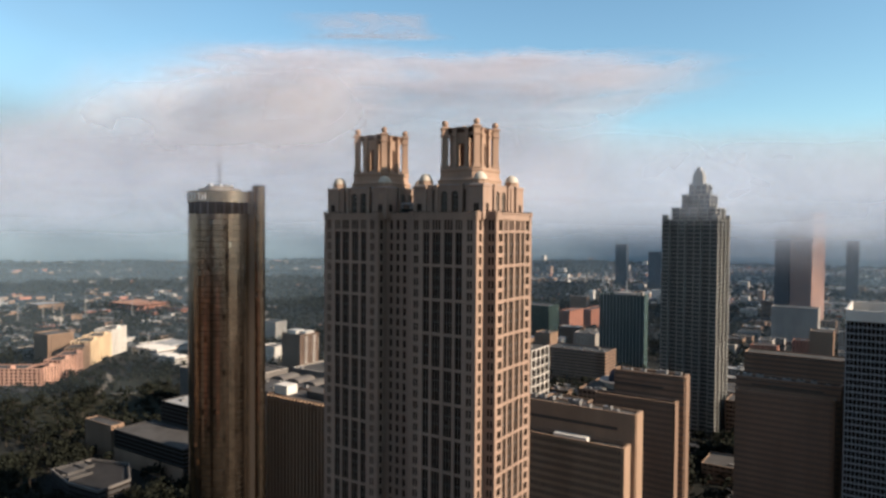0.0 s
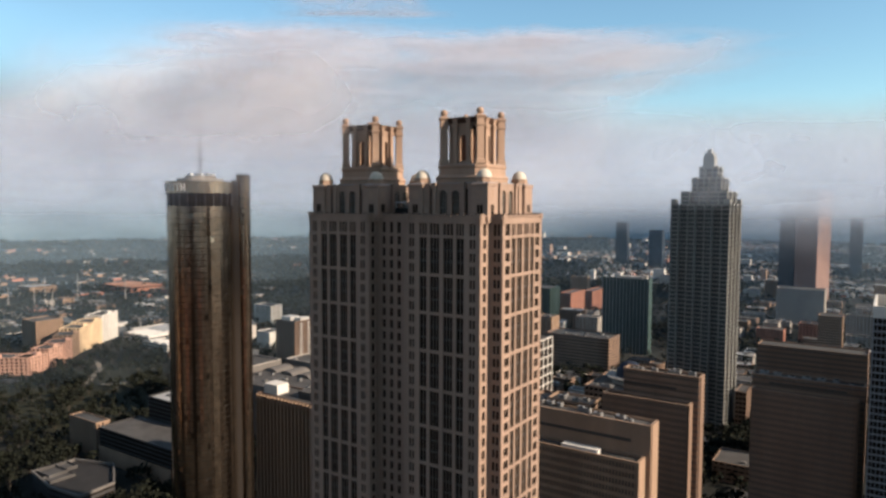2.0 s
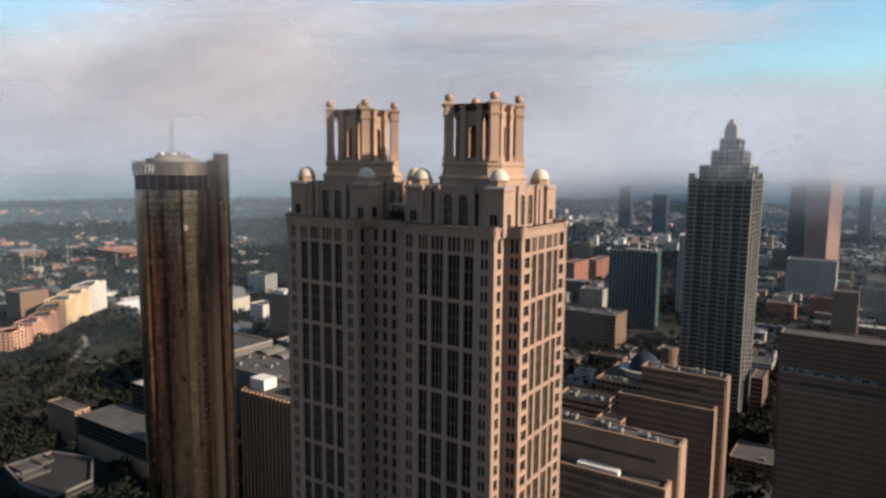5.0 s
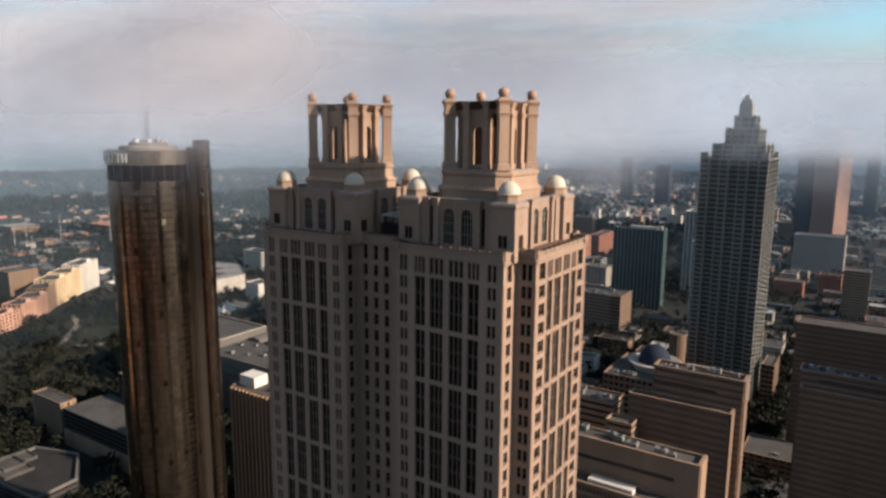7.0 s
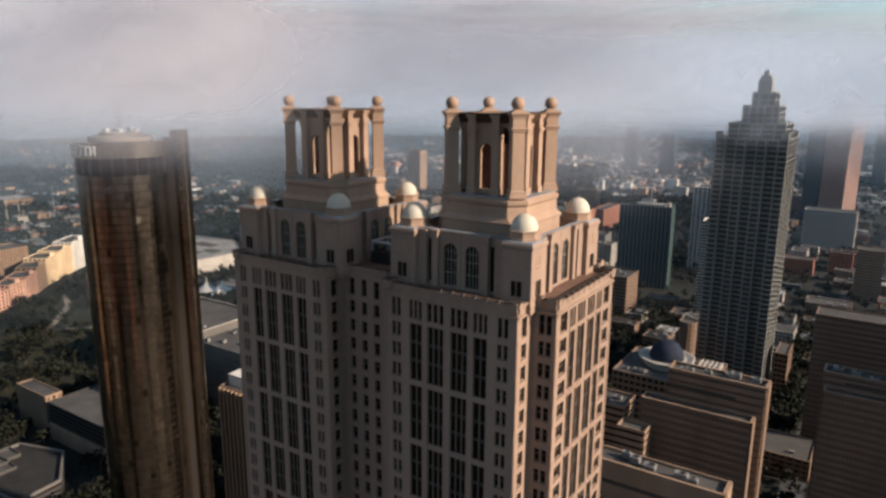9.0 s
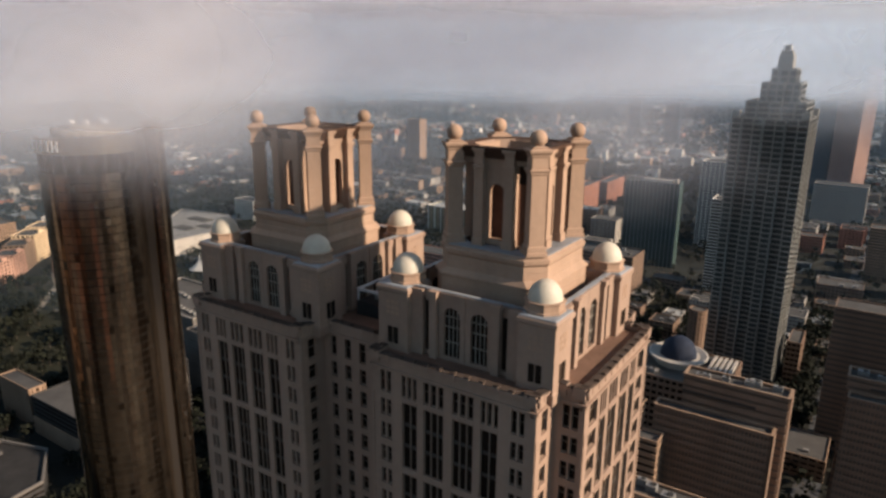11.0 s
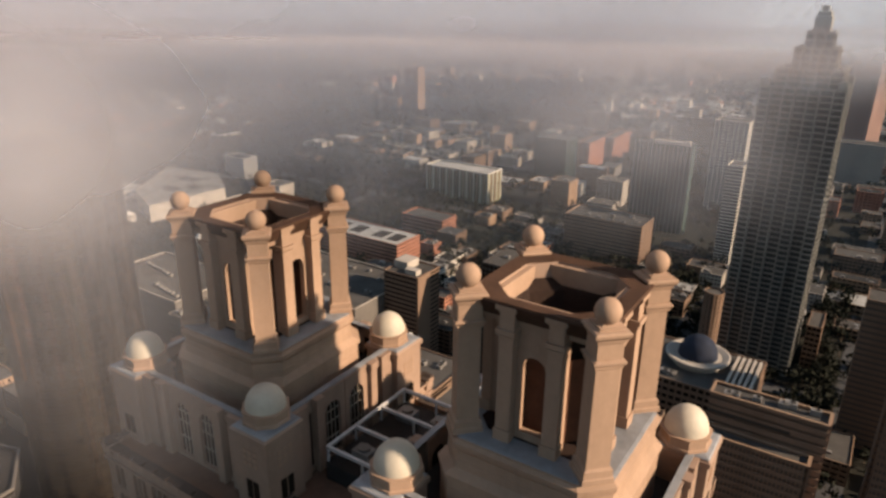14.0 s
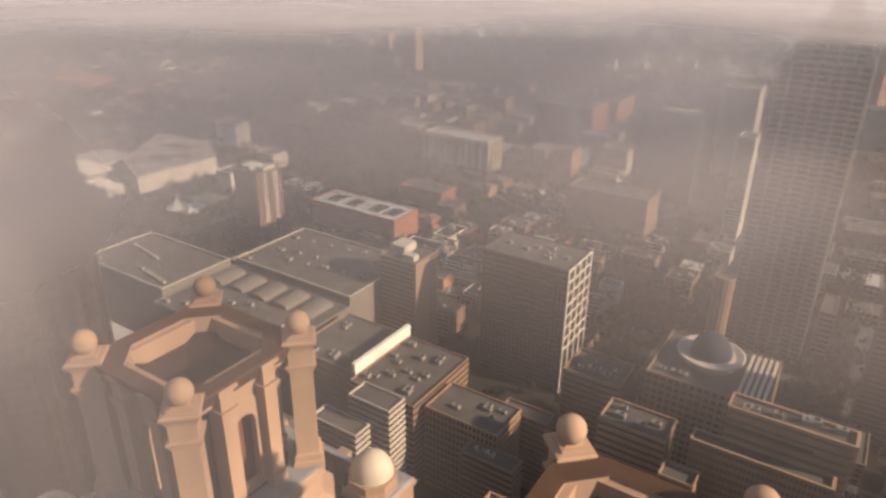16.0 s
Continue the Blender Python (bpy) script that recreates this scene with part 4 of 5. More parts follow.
# domed hall
storeyed("domed_building", rect(-195, -139, 480, 527), 0, 77, 4.0, "brown stone building with a flat blue-black dome on its roof", "office building", wall=brown_concrete, band=1.9, bay=3.5, pier=0.9)
db = bpy.data.objects["domed_building"]
bm = bmesh.new()
DX, DY = -171, 508
loft(bm, [circle(DX, DY, r, z, 40) for r, z in ((12.5, 77), (12.5, 79.6), (16.4, 81.4), (16.6, 82.6), (15.8, 82.8), (12.2, 81.6), (10.4, 81.7))])
part("dome_ring", bm, pale_concrete, db, "pale stepped dome ring")
bm = bmesh.new()
loft(bm, [circle(DX, DY, 10.2 * math.cos(a), 81.6 + 11.4 * math.sin(a), 40) for a in (i * math.pi / 20 for i in range(10))])
for f in bm.faces:
    f.smooth = True
part("dome_shell", bm, surface("navy_dome_metal", (0.014, 0.018, 0.03), 0.8, var=0.25, scale=0.3), db, "blue-black dome shell")
for i in range(5):
    bm = bmesh.new()
    box(bm, -153 + i * 2.8, -151.6 + i * 2.8, 483, 522, 77.1, 80)
    part("roof_louvre", bm, pale_concrete, db)
storeyed("round_stair_tower", [(x, y) for x, y, _ in circle(-192, 652, 7.0, 0, 14)], 0, 60, 4, "brown ribbed stair tower with pale rim", "tower", wall=brown_concrete, band=0.8, bay=2.2, pier=1.2)
storeyed("balcony_tower", rect(-238, -222, 880, 908), 0, 104, 3.5, "slim apartment tower with bright balcony slabs", "apartment tower", wall=white_wall, band=1.3)
storeyed("blue_roof_block", rect(-296, -255, 1080, 1120), 0, 116, 3.8, "blue glass office block with white frame", "office building", wall=white_wall, glass=blue_glass, band=0.9, bay=6, pier=0.9)

hall_grey = surface("grey_hall_wall", (0.10, 0.088, 0.078), 0.85, var=0.25, scale=0.05)
# the big market halls
storeyed("market_hall", rect(-600, -507, 425, 484), 0, 54, 6, "huge flat-roofed market hall with grey walls and pale rim", "market hall", wall=hall_grey, band=5.85, roof=roof_grey)
storeyed("market_hall", rect(-505, -395, 488, 560), 0, 54, 6, "huge flat-roofed market hall with pale roof edges", "market hall", wall=hall_grey, band=5.85, roof=roof_grey)
storeyed("market_hall", rect(-504, -392, 416, 486), 0, 50, 6, "huge flat-roofed market hall with low vaulted rooflights", "market hall", wall=hall_grey, band=5.85, roof=roof_grey)
mh = bpy.data.objects["market_hall.002"]
for i in range(5):
    x = -494 + i * 21
    bm = bmesh.new()
    loft(bm, [[(x + 8 * math.cos(math.pi * k / 8), y, 50.1 + 3.4 * math.sin(math.pi * k / 8)) for k in range(9)] for y in (458, 480)], cap=True, bottom=True)
    part("rooflight", bm, hall_grey, mh)
roof_units([(-497 + (i * 37) % 98, 421 + (i * 23) % 32) for i in range(12)], 50.2, rng, "plant of the third market hall")
roof_units([(-590 + (i * 37) % 80, 432 + (i * 23) % 45) for i in range(14)], 54.2, rng, "plant of the market hall")
roof_units([(-498 + (i * 41) % 98, 494 + (i * 29) % 60) for i in range(16)], 54.2, rng, "plant of the second market hall")
for hall, pl in zip(("market_hall", "market_hall.001"), (rect(-600, -507, 425, 484), rect(-505, -395, 488, 560))):
    bm = bmesh.new()
    collar(bm, inset(pl, -0.15), 0.9, 55.2, 55.75)
    part("roof_rim", bm, pale_concrete, bpy.data.objects[hall])
# brick apartment tower and courtyard building
storeyed("brick_tower", rect(-676, -642, 634, 668), 0, 56, 3.2, "tall brown apartment tower with white balconies and roof houses", "apartment tower", wall=brown_concrete, band=1.5, bay=3.4, pier=1.5)
bt = bpy.data.objects["brick_tower"]
for k in range(16):
    bm = bmesh.new()
    z = 3.4 + k * 3.3
    box(bm, -641.4, -640.2, 641, 646.5, z, z + 1.2), box(bm, -641.4, -640.2, 655.5, 661, z, z + 1.2)
    part("balcony", bm, white_wall, bt)
bm = bmesh.new()
box(bm, -672, -656, 640, 656, 56, 61), box(bm, -654, -644, 646, 662, 56, 60)
part("roof_house", bm, white_wall, bt)
storeyed("white_flats", rect(-942, -900, 830, 856), 0, 30, 3.3, "white block of flats with upright window strips", "apartment block", wall=white_wall, band=0.8, bay=4.0, pier=1.8, depth=0.8)
storeyed("white_flats", rect(-776, -750, 690, 716), 0, 22, 3.3, "smaller white block of flats behind the brown tower", "apartment block", wall=white_wall, band=1.6, bay=4.0, pier=1.4)
storeyed("white_flats", rect(-806, -776, 782, 808), 0, 18, 3.3, "low pale block of flats with grey roof", "apartment block", wall=pale_concrete, band=1.6, bay=4.0, pier=1.4)
storeyed("court_building", rect(-608, -500, 676, 716), 0, 24, 4, "low brick building with pale roof and courtyards", "school building", wall=red_brick, band=2.0, bay=4, roof=roof_pale)
cb_ = bpy.data.objects["court_building"]
for x in (-590, -565, -535, -515):
    bm = bmesh.new()
    box(bm, x - 7, x + 7, 686, 706, 24.0, 24.6)
    part("court", bm, roof_dark, cb_)
storeyed("yellow_fin_block", rect(-636, -537, 925, 962), 0, 40, 3.6, "long block with yellow and green upright panels", "office building", wall=surface("yellow_green_panels", (0.17, 0.165, 0.09), 0.7, var=0.3), band=0.9, bay=4.5, pier=1.6, roof=roof_pale)
yf = bpy.data.objects["yellow_fin_block"]
for i in range(19):
    bm = bmesh.new()
    x = -635 + i * 5.4
    box(bm, x - 0.5, x + 0.5, 924.2, 925.3, 2, 41)
    part("fin", bm, (white_wall, tan_concrete)[i % 2], yf)
for i in range(7):
    bm = bmesh.new()
    y = 927 + i * 5.4
    box(bm, -537.3, -536.2, y - 0.5, y + 0.5, 2, 41)
    part("fin", bm, (white_wall, tan_concrete)[i % 2], yf)
bm = bmesh.new()
collar(bm, rect(-636.4, -536.6, 924.6, 962.4), 1.0, 41.2, 42.4)
part("roof_rim", bm, white_wall, yf)
storeyed("red_roofed_block", rect(-572, -515, 782, 812), 0, 18, 4, "low red brick block with gables", "building", wall=red_brick, band=2.4, bay=4)
storeyed("box_block", rect(-385, -300, 826, 868), 0, 40, 4, "plain grey box building with pale rim", "office building", wall=brown_concrete, band=2.8, parapet=2)
# long roof of the arena hall
lot_roof = surface("worn_pale_grey_roof", (0.16, 0.15, 0.14), 0.85, var=0.3, scale=0.05, fine=0.4)
storeyed("arena_hall", [(-905, 655), (-832, 624), (-824, 731), (-892, 777), (-985, 765)], 0, 20, 10, "long grey-roofed hall with a bright pale side wall", "arena", wall=pale_concrete, band=9.6, roof=lot_roof)
ah = bpy.data.objects["arena_hall"]
for x, y, w, d in ((-880, 690, 16, 9), (-862, 712, 12, 7), (-905, 735, 20, 8)):
    bm = bmesh.new()
    loft(bm, [ring_of(inset(fr, q), z) for fr in (rect(x - w, x + w, y - d, y + d),) for q, z in ((0, 20.1), (0, 20.8), (0.6, 21.1))])
    part("skylight", bm, roof_grey, ah)
tent = thing("tensile_canopy", (-742, 622, 0), "white peaked tensile canopy beside the park", "canopy")
for x, y, r, h in ((-752, 616, 13, 17), (-738, 628, 11, 13), (-728, 614, 9, 11)):
    bm = bmesh.new()
    loft(bm, [circle(x, y, max(0.3, r * (1 - k / 8) ** 1.7), 3.5 + (h - 3.5) * (k / 8), 10) for k in range(9)])
    cone = part("membrane", bm, white_wall, tent)
    bm = bmesh.new()
    loft(bm, [circle(x, y, 0.35, z, 8) for z in (0, h + 3)])
    part("mast", bm, white_metal, cone)
# apartment row by the park
peach = surface("peach_render", (0.37, 0.21, 0.15), 0.85, var=0.2, scale=0.05)
cream = surface("cream_render", (0.50, 0.36, 0.22), 0.85, var=0.2, scale=0.05)


def fronted(p, q, depth):
    """A rectangle with its front from p to q and its depth to the left of that line."""
    d = (Vector(q) - Vector(p)).normalized()
    n = Vector((-d.y, d.x)) * depth
    return [tuple(p), tuple(q), (q[0] + n.x, q[1] + n.y), (p[0] + n.x, p[1] + n.y)]


ROW = (((-928, 384), (-873, 423), 20, 26, peach, "peach"), ((-871, 425), (-885, 452), 20, 24, peach, "peach"), ((-886, 454), (-899, 478), 24, 24, peach, "peach"),
       ((-900, 480), (-920, 501), 26, 24, peach, "peach"), ((-921, 502), (-944, 524), 30, 24, tan_concrete, "tan"), ((-946, 526), (-966, 553), 33, 28, cream, "cream"),
       ((-967, 554), (-987, 581), 35, 28, cream, "cream"), ((-988, 582), (-1014, 622), 39, 26, white_wall, "white"))
for p, q, h, deep, wm, tint in ROW:
    row_house = storeyed("apartment_row", fronted(p, q, deep), 0, h, 4.0, "sunlit %s apartment house with flat roof beside the park" % tint,
                         "apartment house", wall=wm, band=1.5, bay=5.6, pier=1.9, depth=0.8, group="row by the park")
    ux, uy = (p[0] + q[0]) / 2 - 8, (p[1] + q[1]) / 2 + 2
    bm = bmesh.new()
    box(bm, ux - 3.5, ux + 3.5, uy - 3, uy + 3, h, h + 3.6)
    part("roof_house", bm, wm, row_house)
storeyed("beige_flats", rect(-1046, -1006, 497, 534), 0, 40, 3.2, "beige block of flats with upright ribs", "apartment block", wall=tan_concrete, band=0.9, bay=3.4, pier=1.4, depth=0.8)
# low white vaulted pavilions before the arena hall
for x0, x1, y0, y1, h in ((-984, -918, 612, 648, 9), (-906, -852, 596, 618, 8)):
    pav = storeyed("vaulted_pavilion", rect(x0, x1, y0, y1), 0, h, 4.5, "low white pavilion with a row of shallow vaults", "pavilion", wall=white_wall, band=1.6, bay=6, pier=1.0, roof=roof_pale, group="pavilions by the arena")
    n = int((x1 - x0) // 16)
    for k in range(n):
        xm, r = x0 + (x1 - x0) * (k + 0.5) / n, (x1 - x0) / n / 2 - 0.4
        bm = bmesh.new()
        loft(bm, [[(xm + r * math.cos(math.pi * a / 8), y, h + 0.1 + 3.2 * math.sin(math.pi * a / 8)) for a in range(9)] for y in (y0 + 1, y1 - 1)], cap=True, bottom=True)
        part("vault", bm, white_wall, pav)
# black-striped car park and the small tower beside it
storeyed("car_park", rect(-542, -448, 320, 356), 0, 26, 3.2, "dark multi-storey car park with grey roof deck", "car park", wall=surface("dark_car_park_bands", (0.035, 0.033, 0.032), 0.8, var=0.2), band=1.1, roof=roof_grey)
bm = bmesh.new()
box(bm, -541.5, -448.5, 319.2, 320.2, 0, 12)
part("base_wall", bm, tan_concrete, bpy.data.objects["car_park"])
storeyed("banded_block", rect(-531, -470, 357, 392), 0, 44, 3.4, "dark banded office block with pale roof", "office building", wall=bpy.data.materials["dark_car_park_bands"], band=1.3, roof=roof_pale)
storeyed("beige_stair_block", rect(-590, -549, 322, 334), 0, 27, 3.4, "beige block with upright window strips", "building", wall=tan_concrete, band=0.6, bay=4.2, pier=2.2, depth=1.4)
storeyed("low_dark_house", [(-528, 262), (-490, 255), (-457, 258), (-460, 284), (-492, 303), (-526, 292)], 0, 11, 4, "low building with many-cornered dark roof and grey rim", "building", wall=bpy.data.materials["dark_car_park_bands"], band=2.4, roof=roof_dark)
ldh = bpy.data.objects["low_dark_house"]
bm = bmesh.new()
collar(bm, [(-528.3, 261.7), (-490, 254.7), (-456.7, 257.7), (-459.7, 284.3), (-492, 303.4), (-526.3, 292.3)], 1.3, 11.6, 13.2)
part("roof_rim", bm, hall_grey, ldh, "grey concrete roof rim")
for x, y, w, d, h in ((-515, 270, 9, 7, 3), (-503, 268, 6, 9, 2.2), (-518, 281, 7, 5, 2.5)):
    bm = bmesh.new()
    collar(bm, rect(x - w, x + w, y - d, y + d), 0.6, 11, 11 + h)
    box(bm, x - w + 0.6, x + w - 0.6, y - d + 0.6, y + d - 0.6, 11, 11 + h * 0.5)
    part("roof_house", bm, roof_grey, ldh)
storeyed("small_block", rect(-200, -170, 428, 446), 0, 79, 3.8, "concrete block with sunlit narrow end", "building", wall=tan_concrete, band=2.2, parapet=1.6)
storeyed("small_block", rect(-167.5, -153.5, 409, 419), 0, 78, 3.8, "narrow concrete block with sunlit end", "building", wall=tan_concrete, band=2.2, parapet=1.6)

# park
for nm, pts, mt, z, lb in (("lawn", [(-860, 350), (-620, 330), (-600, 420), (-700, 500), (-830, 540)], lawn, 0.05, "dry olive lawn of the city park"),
                           ("park_path", [(-781, 440), (-776, 443), (-838, 497), (-884, 514), (-885, 509), (-842, 491)], path_sand, 0.09, "pale sandy path across the park lawn"),
                           ("park_path", [(-760, 447), (-742, 465), (-744, 470), (-765, 452)], path_sand, 0.09, "pale paved patch in the park")):
    bm = bmesh.new()
    loft(bm, [ring_of(pts[::-1], q) for q in (-0.1, z)])
    bmesh.ops.recalc_face_normals(bm, faces=bm.faces)
    tagged(part(nm, bm, mt), lb, nm.replace("_", " "), kind="structure")

# far skyscrapers in the mist
storeyed("far_skyscraper", [(-181, 1600), (-141, 1600), (-122, 1656), (-158, 1690), (-186, 1680)], 0, 236, 4.2, "tall red granite skyscraper fading into cloud", "skyscraper", wall=surface("red_granite", (0.25, 0.15, 0.12), 0.5, var=0.2), band=1.6, bay=3.2, pier=1.6)
storeyed("far_skyscraper", rect(-213, -184.5, 1612, 1650), 0, 205, 4.2, "slim blue-grey glass tower in haze", "skyscraper", wall=blue_glass, glass=blue_glass, band=1.4, bay=3)
storeyed("far_glass_block", rect(-180, -106, 1332, 1368), 0, 62, 4, "grey glass office block with dark roof band", "office building", wall=pale_concrete, glass=blue_glass, band=1.9, bay=3, pier=0.9)
storeyed("far_tower", rect(-116, -84, 2300, 2330), 0, 168, 4.4, "distant stepped tower in haze", "skyscraper", wall=blue_glass, glass=blue_glass, band=1.8)
storeyed("far_tower", rect(-806, -768, 2300, 2330), 0, 146, 4.4, "distant slab tower in haze", "skyscraper", wall=blue_glass, glass=blue_glass, band=1.8)
storeyed("far_tower", rect(-692, -648, 2300, 2330), 0, 122, 4.4, "distant office tower in haze", "skyscraper", wall=blue_glass, glass=blue_glass, band=1.8)
storeyed("far_tower", rect(-1068, -1032, 1464, 1492), 0, 106, 4.0, "distant slim pale tan tower in haze", "tower block", wall=tan_concrete, band=2.6, bay=6, pier=2.4)
storeyed("far_tower", rect(-1154, -1103, 1472, 1500), 0, 31, 4.0, "distant broad tan block in haze", "tower block", wall=tan_concrete, band=2.6, bay=6, pier=2.4)

storeyed("brick_block", rect(-520, -500, 1183, 1250), 0, 44, 3.4, "red brick apartment block with pale bands", "apartment block", wall=red_brick, band=1.7, bay=4, pier=1.6)
storeyed("brick_block", rect(-514, -494, 1275, 1360), 0, 38, 3.4, "long red brick apartment block", "apartment block", wall=red_brick, band=1.7, bay=4, pier=1.6)
storeyed("green_block", rect(-560, -507, 1107, 1150), 0, 60, 3.6, "dark green glass office block", "office building", wall=green_glass, glass=green_glass, band=1.2, bay=4)
storeyed("beige_block", rect(-92, -64, 1034, 1060), 0, 62, 3.5, "plain beige apartment block", "apartment block", wall=tan_concrete, band=1.8, bay=3)
# sheds and light masts of the western yards
storeyed("warehouse", rect(-1600, -1480, 935, 1020), 0, 11, 9, "long warehouse with rusty orange roof", "warehouse", wall=red_brick, band=7.5, roof=surface("rusty_orange_roof", (0.30, 0.15, 0.09), 0.85, var=0.3, scale=0.03))
storeyed("warehouse", rect(-1700, -1640, 790, 850), 0, 14, 7, "broad warehouse with sunlit tan walls", "warehouse", wall=tan_concrete, band=5.5, roof=roof_pale)
storeyed("warehouse", rect(-1010, -945, 640, 700), 0, 8, 8, "low shed with pale flat roof", "warehouse", wall=white_wall, band=6.5, roof=roof_pale)
for x, y, h in ((-1512, 760, 46), (-1485, 815, 52), (-1452, 661, 40), (-1481, 723, 38), (-1327, 682, 36), (-974, 634, 30), (-1420, 600, 42), (-1380, 860, 44)):
    mast = thing("light_mast", (x, y, 0), "tall slim steel light mast over the yards", "light mast", "light masts of the yards")
    bm = bmesh.new()
    loft(bm, [circle(x, y, r, z, 8) for r, z in ((0.75, -0.1), (0.4, h))])
    part("pole", bm, pale_concrete, mast)
    bm = bmesh.new()
    box(bm, x - 2.2, x + 2.2, y - 0.5, y + 0.5, h, h + 1.2)
    part("lamp_head", bm, pale_concrete, mast)
# roof details of the tan and brown slabs
for ob_, x0, x1, y, z0, z1 in ((b1, -190, -112, 327.45, 97.5, 99.0), (b2, -150, -118, 430.0, 97.5, 98.8), (b3, -76, -34, 486.0, 95.4, 96.4)):
    bm = bmesh.new()
    box(bm, x0, x1, y - 0.12, y + 0.3, z0, z1)
    part("louvre_strip", bm, dark_spandrel, ob_)
for ob_, pl, z in ((b1, rect(-205.2, -105.3, 317.8, 327.4), 91.75), (b2, rect(-160.2, -108.8, 421.8, 430), 91.25), (b3, rect(-84.8, -27.3, 477.8, 486), 92.75),
                   (b3, rect(-86.2, -24.3, 486.2, 499.2), 100.25), (b2, rect(-150.2, -105, 430.2, 441.2), 106.25)):
    bm = bmesh.new()
    collar(bm, pl, 1.0, z, z + 0.35)
    part("coping", bm, tan_concrete, ob_)
bm = bmesh.new()
box(bm, -143, -125, 320, 324.5, 90.6, 93.0)
part("roof_house", bm, white_wall, b1)

# clutter on the flat roofs near the tower
for (x0, x1, y0, y1), z, n, lb in (((-332, -297, 422, 469), 52.2, 16, "plant of the grey roofed block"), ((-381, -342, 428, 470), 52.2, 7, "plant of the exhibition hall"),
                                   ((-319, -268, 542, 571), 90.2, 9, "plant of the lattice tower"), ((-236, -211, 486, 505), 59.2, 4, "plant of the pale topped block"),
                                   ((-286, -251, 428, 447), 50.2, 6, "plant of the ribbed block"), ((-526, -475, 361, 388), 44.2, 6, "plant of the banded block"),
                                   ((-197, -173, 430, 444), 79.2, 4, "plant of the concrete block"), ((-192, -157, 483, 490), 77.2, 5, "plant of the domed building"),
                                   ((-380, -305, 830, 864), 40.2, 9, "plant of the box building")):
    roof_units([(rng.uniform(x0 + 2, x1 - 2), rng.uniform(y0 + 2, y1 - 2)) for _ in range(n)], z - 0.05, rng, lb)

# ---- low city, street by street ----
TAKEN = []
for ob in scene.objects:
    if ob.type == "EMPTY" and ob.children:
        pts = [WORLD[c] @ Vector(b) for c in ob.children if c.type == "MESH" for b in c.bound_box]
        TAKEN.append((min(p.x for p in pts) - 9, max(p.x for p in pts) + 9, min(p.y for p in pts) - 9, max(p.y for p in pts) + 9))
VIEW = Vector((-0.553, 0.833))
SIDE_V = Vector((0.833, 0.553))


def free(x, y, r):
    return not any(a - r < x < b + r and c - r < y < d + r for a, b, c, d in TAKEN)


def along(x, y):
    return x * VIEW.x + y * VIEW.y, x * SIDE_V.x + y * SIDE_V.y


def park(x, y):
    """Wooded ground: the park left of the hotel, and patches of wood further out."""
    if -600 < x < -380 and 150 < y < 470 and x + y < -60 and not (-560 < x < -410 and 255 < y < 380):
        return True
    if -870 < x < -600 and 330 < y < 540:
        return False
    return noise.noise((x / 260, y / 260, 3.1)) > 0.06


WALLS = [white_wall, pale_concrete, tan_concrete, red_brick, brown_concrete, brown_concrete, tan_concrete, pale_concrete]
ROOFS = [roof_pale, roof_grey, roof_grey, roof_dark, roof_dark, roof_grey]
KINDS = {id(white_wall): "white", id(pale_concrete): "pale concrete", id(tan_concrete): "tan", id(red_brick): "red brick", id(brown_concrete): "brown"}
rng = random.Random(11)


def low_house(x, y, w, d, h, wall, roof):
    pl = rect(x - w / 2, x + w / 2, y - d / 2, y + d / 2)
    ob = storeyed("low_building", pl, 0, h, 3.8, "low flat-roofed %s building in the city" % KINDS.get(id(wall), "peach rendered"), "building", wall=wall, band=2.0, bay=rng.choice((3.5, 4.5, 6)), pier=1.2,
                  depth=0.35, roof=roof, parapet=0.9, group="low city buildings")
    for _ in range(rng.randint(1, 3)):
        ux, uy = x + rng.uniform(-0.35, 0.35) * w, y + rng.uniform(-0.35, 0.35) * d
        q = rng.uniform(1, 3)
        bm = bmesh.new()
        box(bm, ux - q, ux + q, uy - q * 0.7, uy + q * 0.7, h + 0.1, h + 0.2 + q * 0.9)
        part("roof_house", bm, steel, ob)


count = 0
for gx in range(-1500, 60, 58):
    for gy in range(360, 1750, 52):
        x, y = gx + rng.uniform(-9, 9), gy + rng.uniform(-8, 8)
        s, l = along(x, y)
        if not (430 < s < 1650 and abs(l) < 0.70 * s + 40) or park(x, y) or count >= 290:
            continue
        w, d = rng.uniform(18, 44), rng.uniform(16, 36)
        west = l < -60
        if west and rng.random() < 0.45:
            continue
        if west:
            w, d = w * rng.uniform(0.9, 1.6), d * rng.uniform(0.8, 1.3)
        if not free(x, y, max(w, d) / 2) or (-900 < x < -590 and 300 < y < 580):
            continue
        h = rng.choice((6, 8, 9, 12, 14, 18)) if rng.random() < 0.88 else rng.uniform(22, 38)
        if west:
            h = rng.choice((4, 5, 6, 7, 9))
        low_house(x, y, w, d, h, rng.choice(WALLS), rng.choice(ROOFS))
        count += 1

# closer rows of low roofs round the market halls
for gx in range(-500, -130, 44):
    for gy in range(452, 930, 40):
        x, y = gx + rng.uniform(-5, 5), gy + rng.uniform(-5, 5)
        w, d = rng.uniform(16, 34), rng.uniform(14, 28)
        if free(x, y, max(w, d) / 2 - 7) and rng.random() < 0.62:
            low_house(x, y, w, d, rng.choice((6, 8, 11, 14, 18)), rng.choice(WALLS), rng.choice(ROOFS))

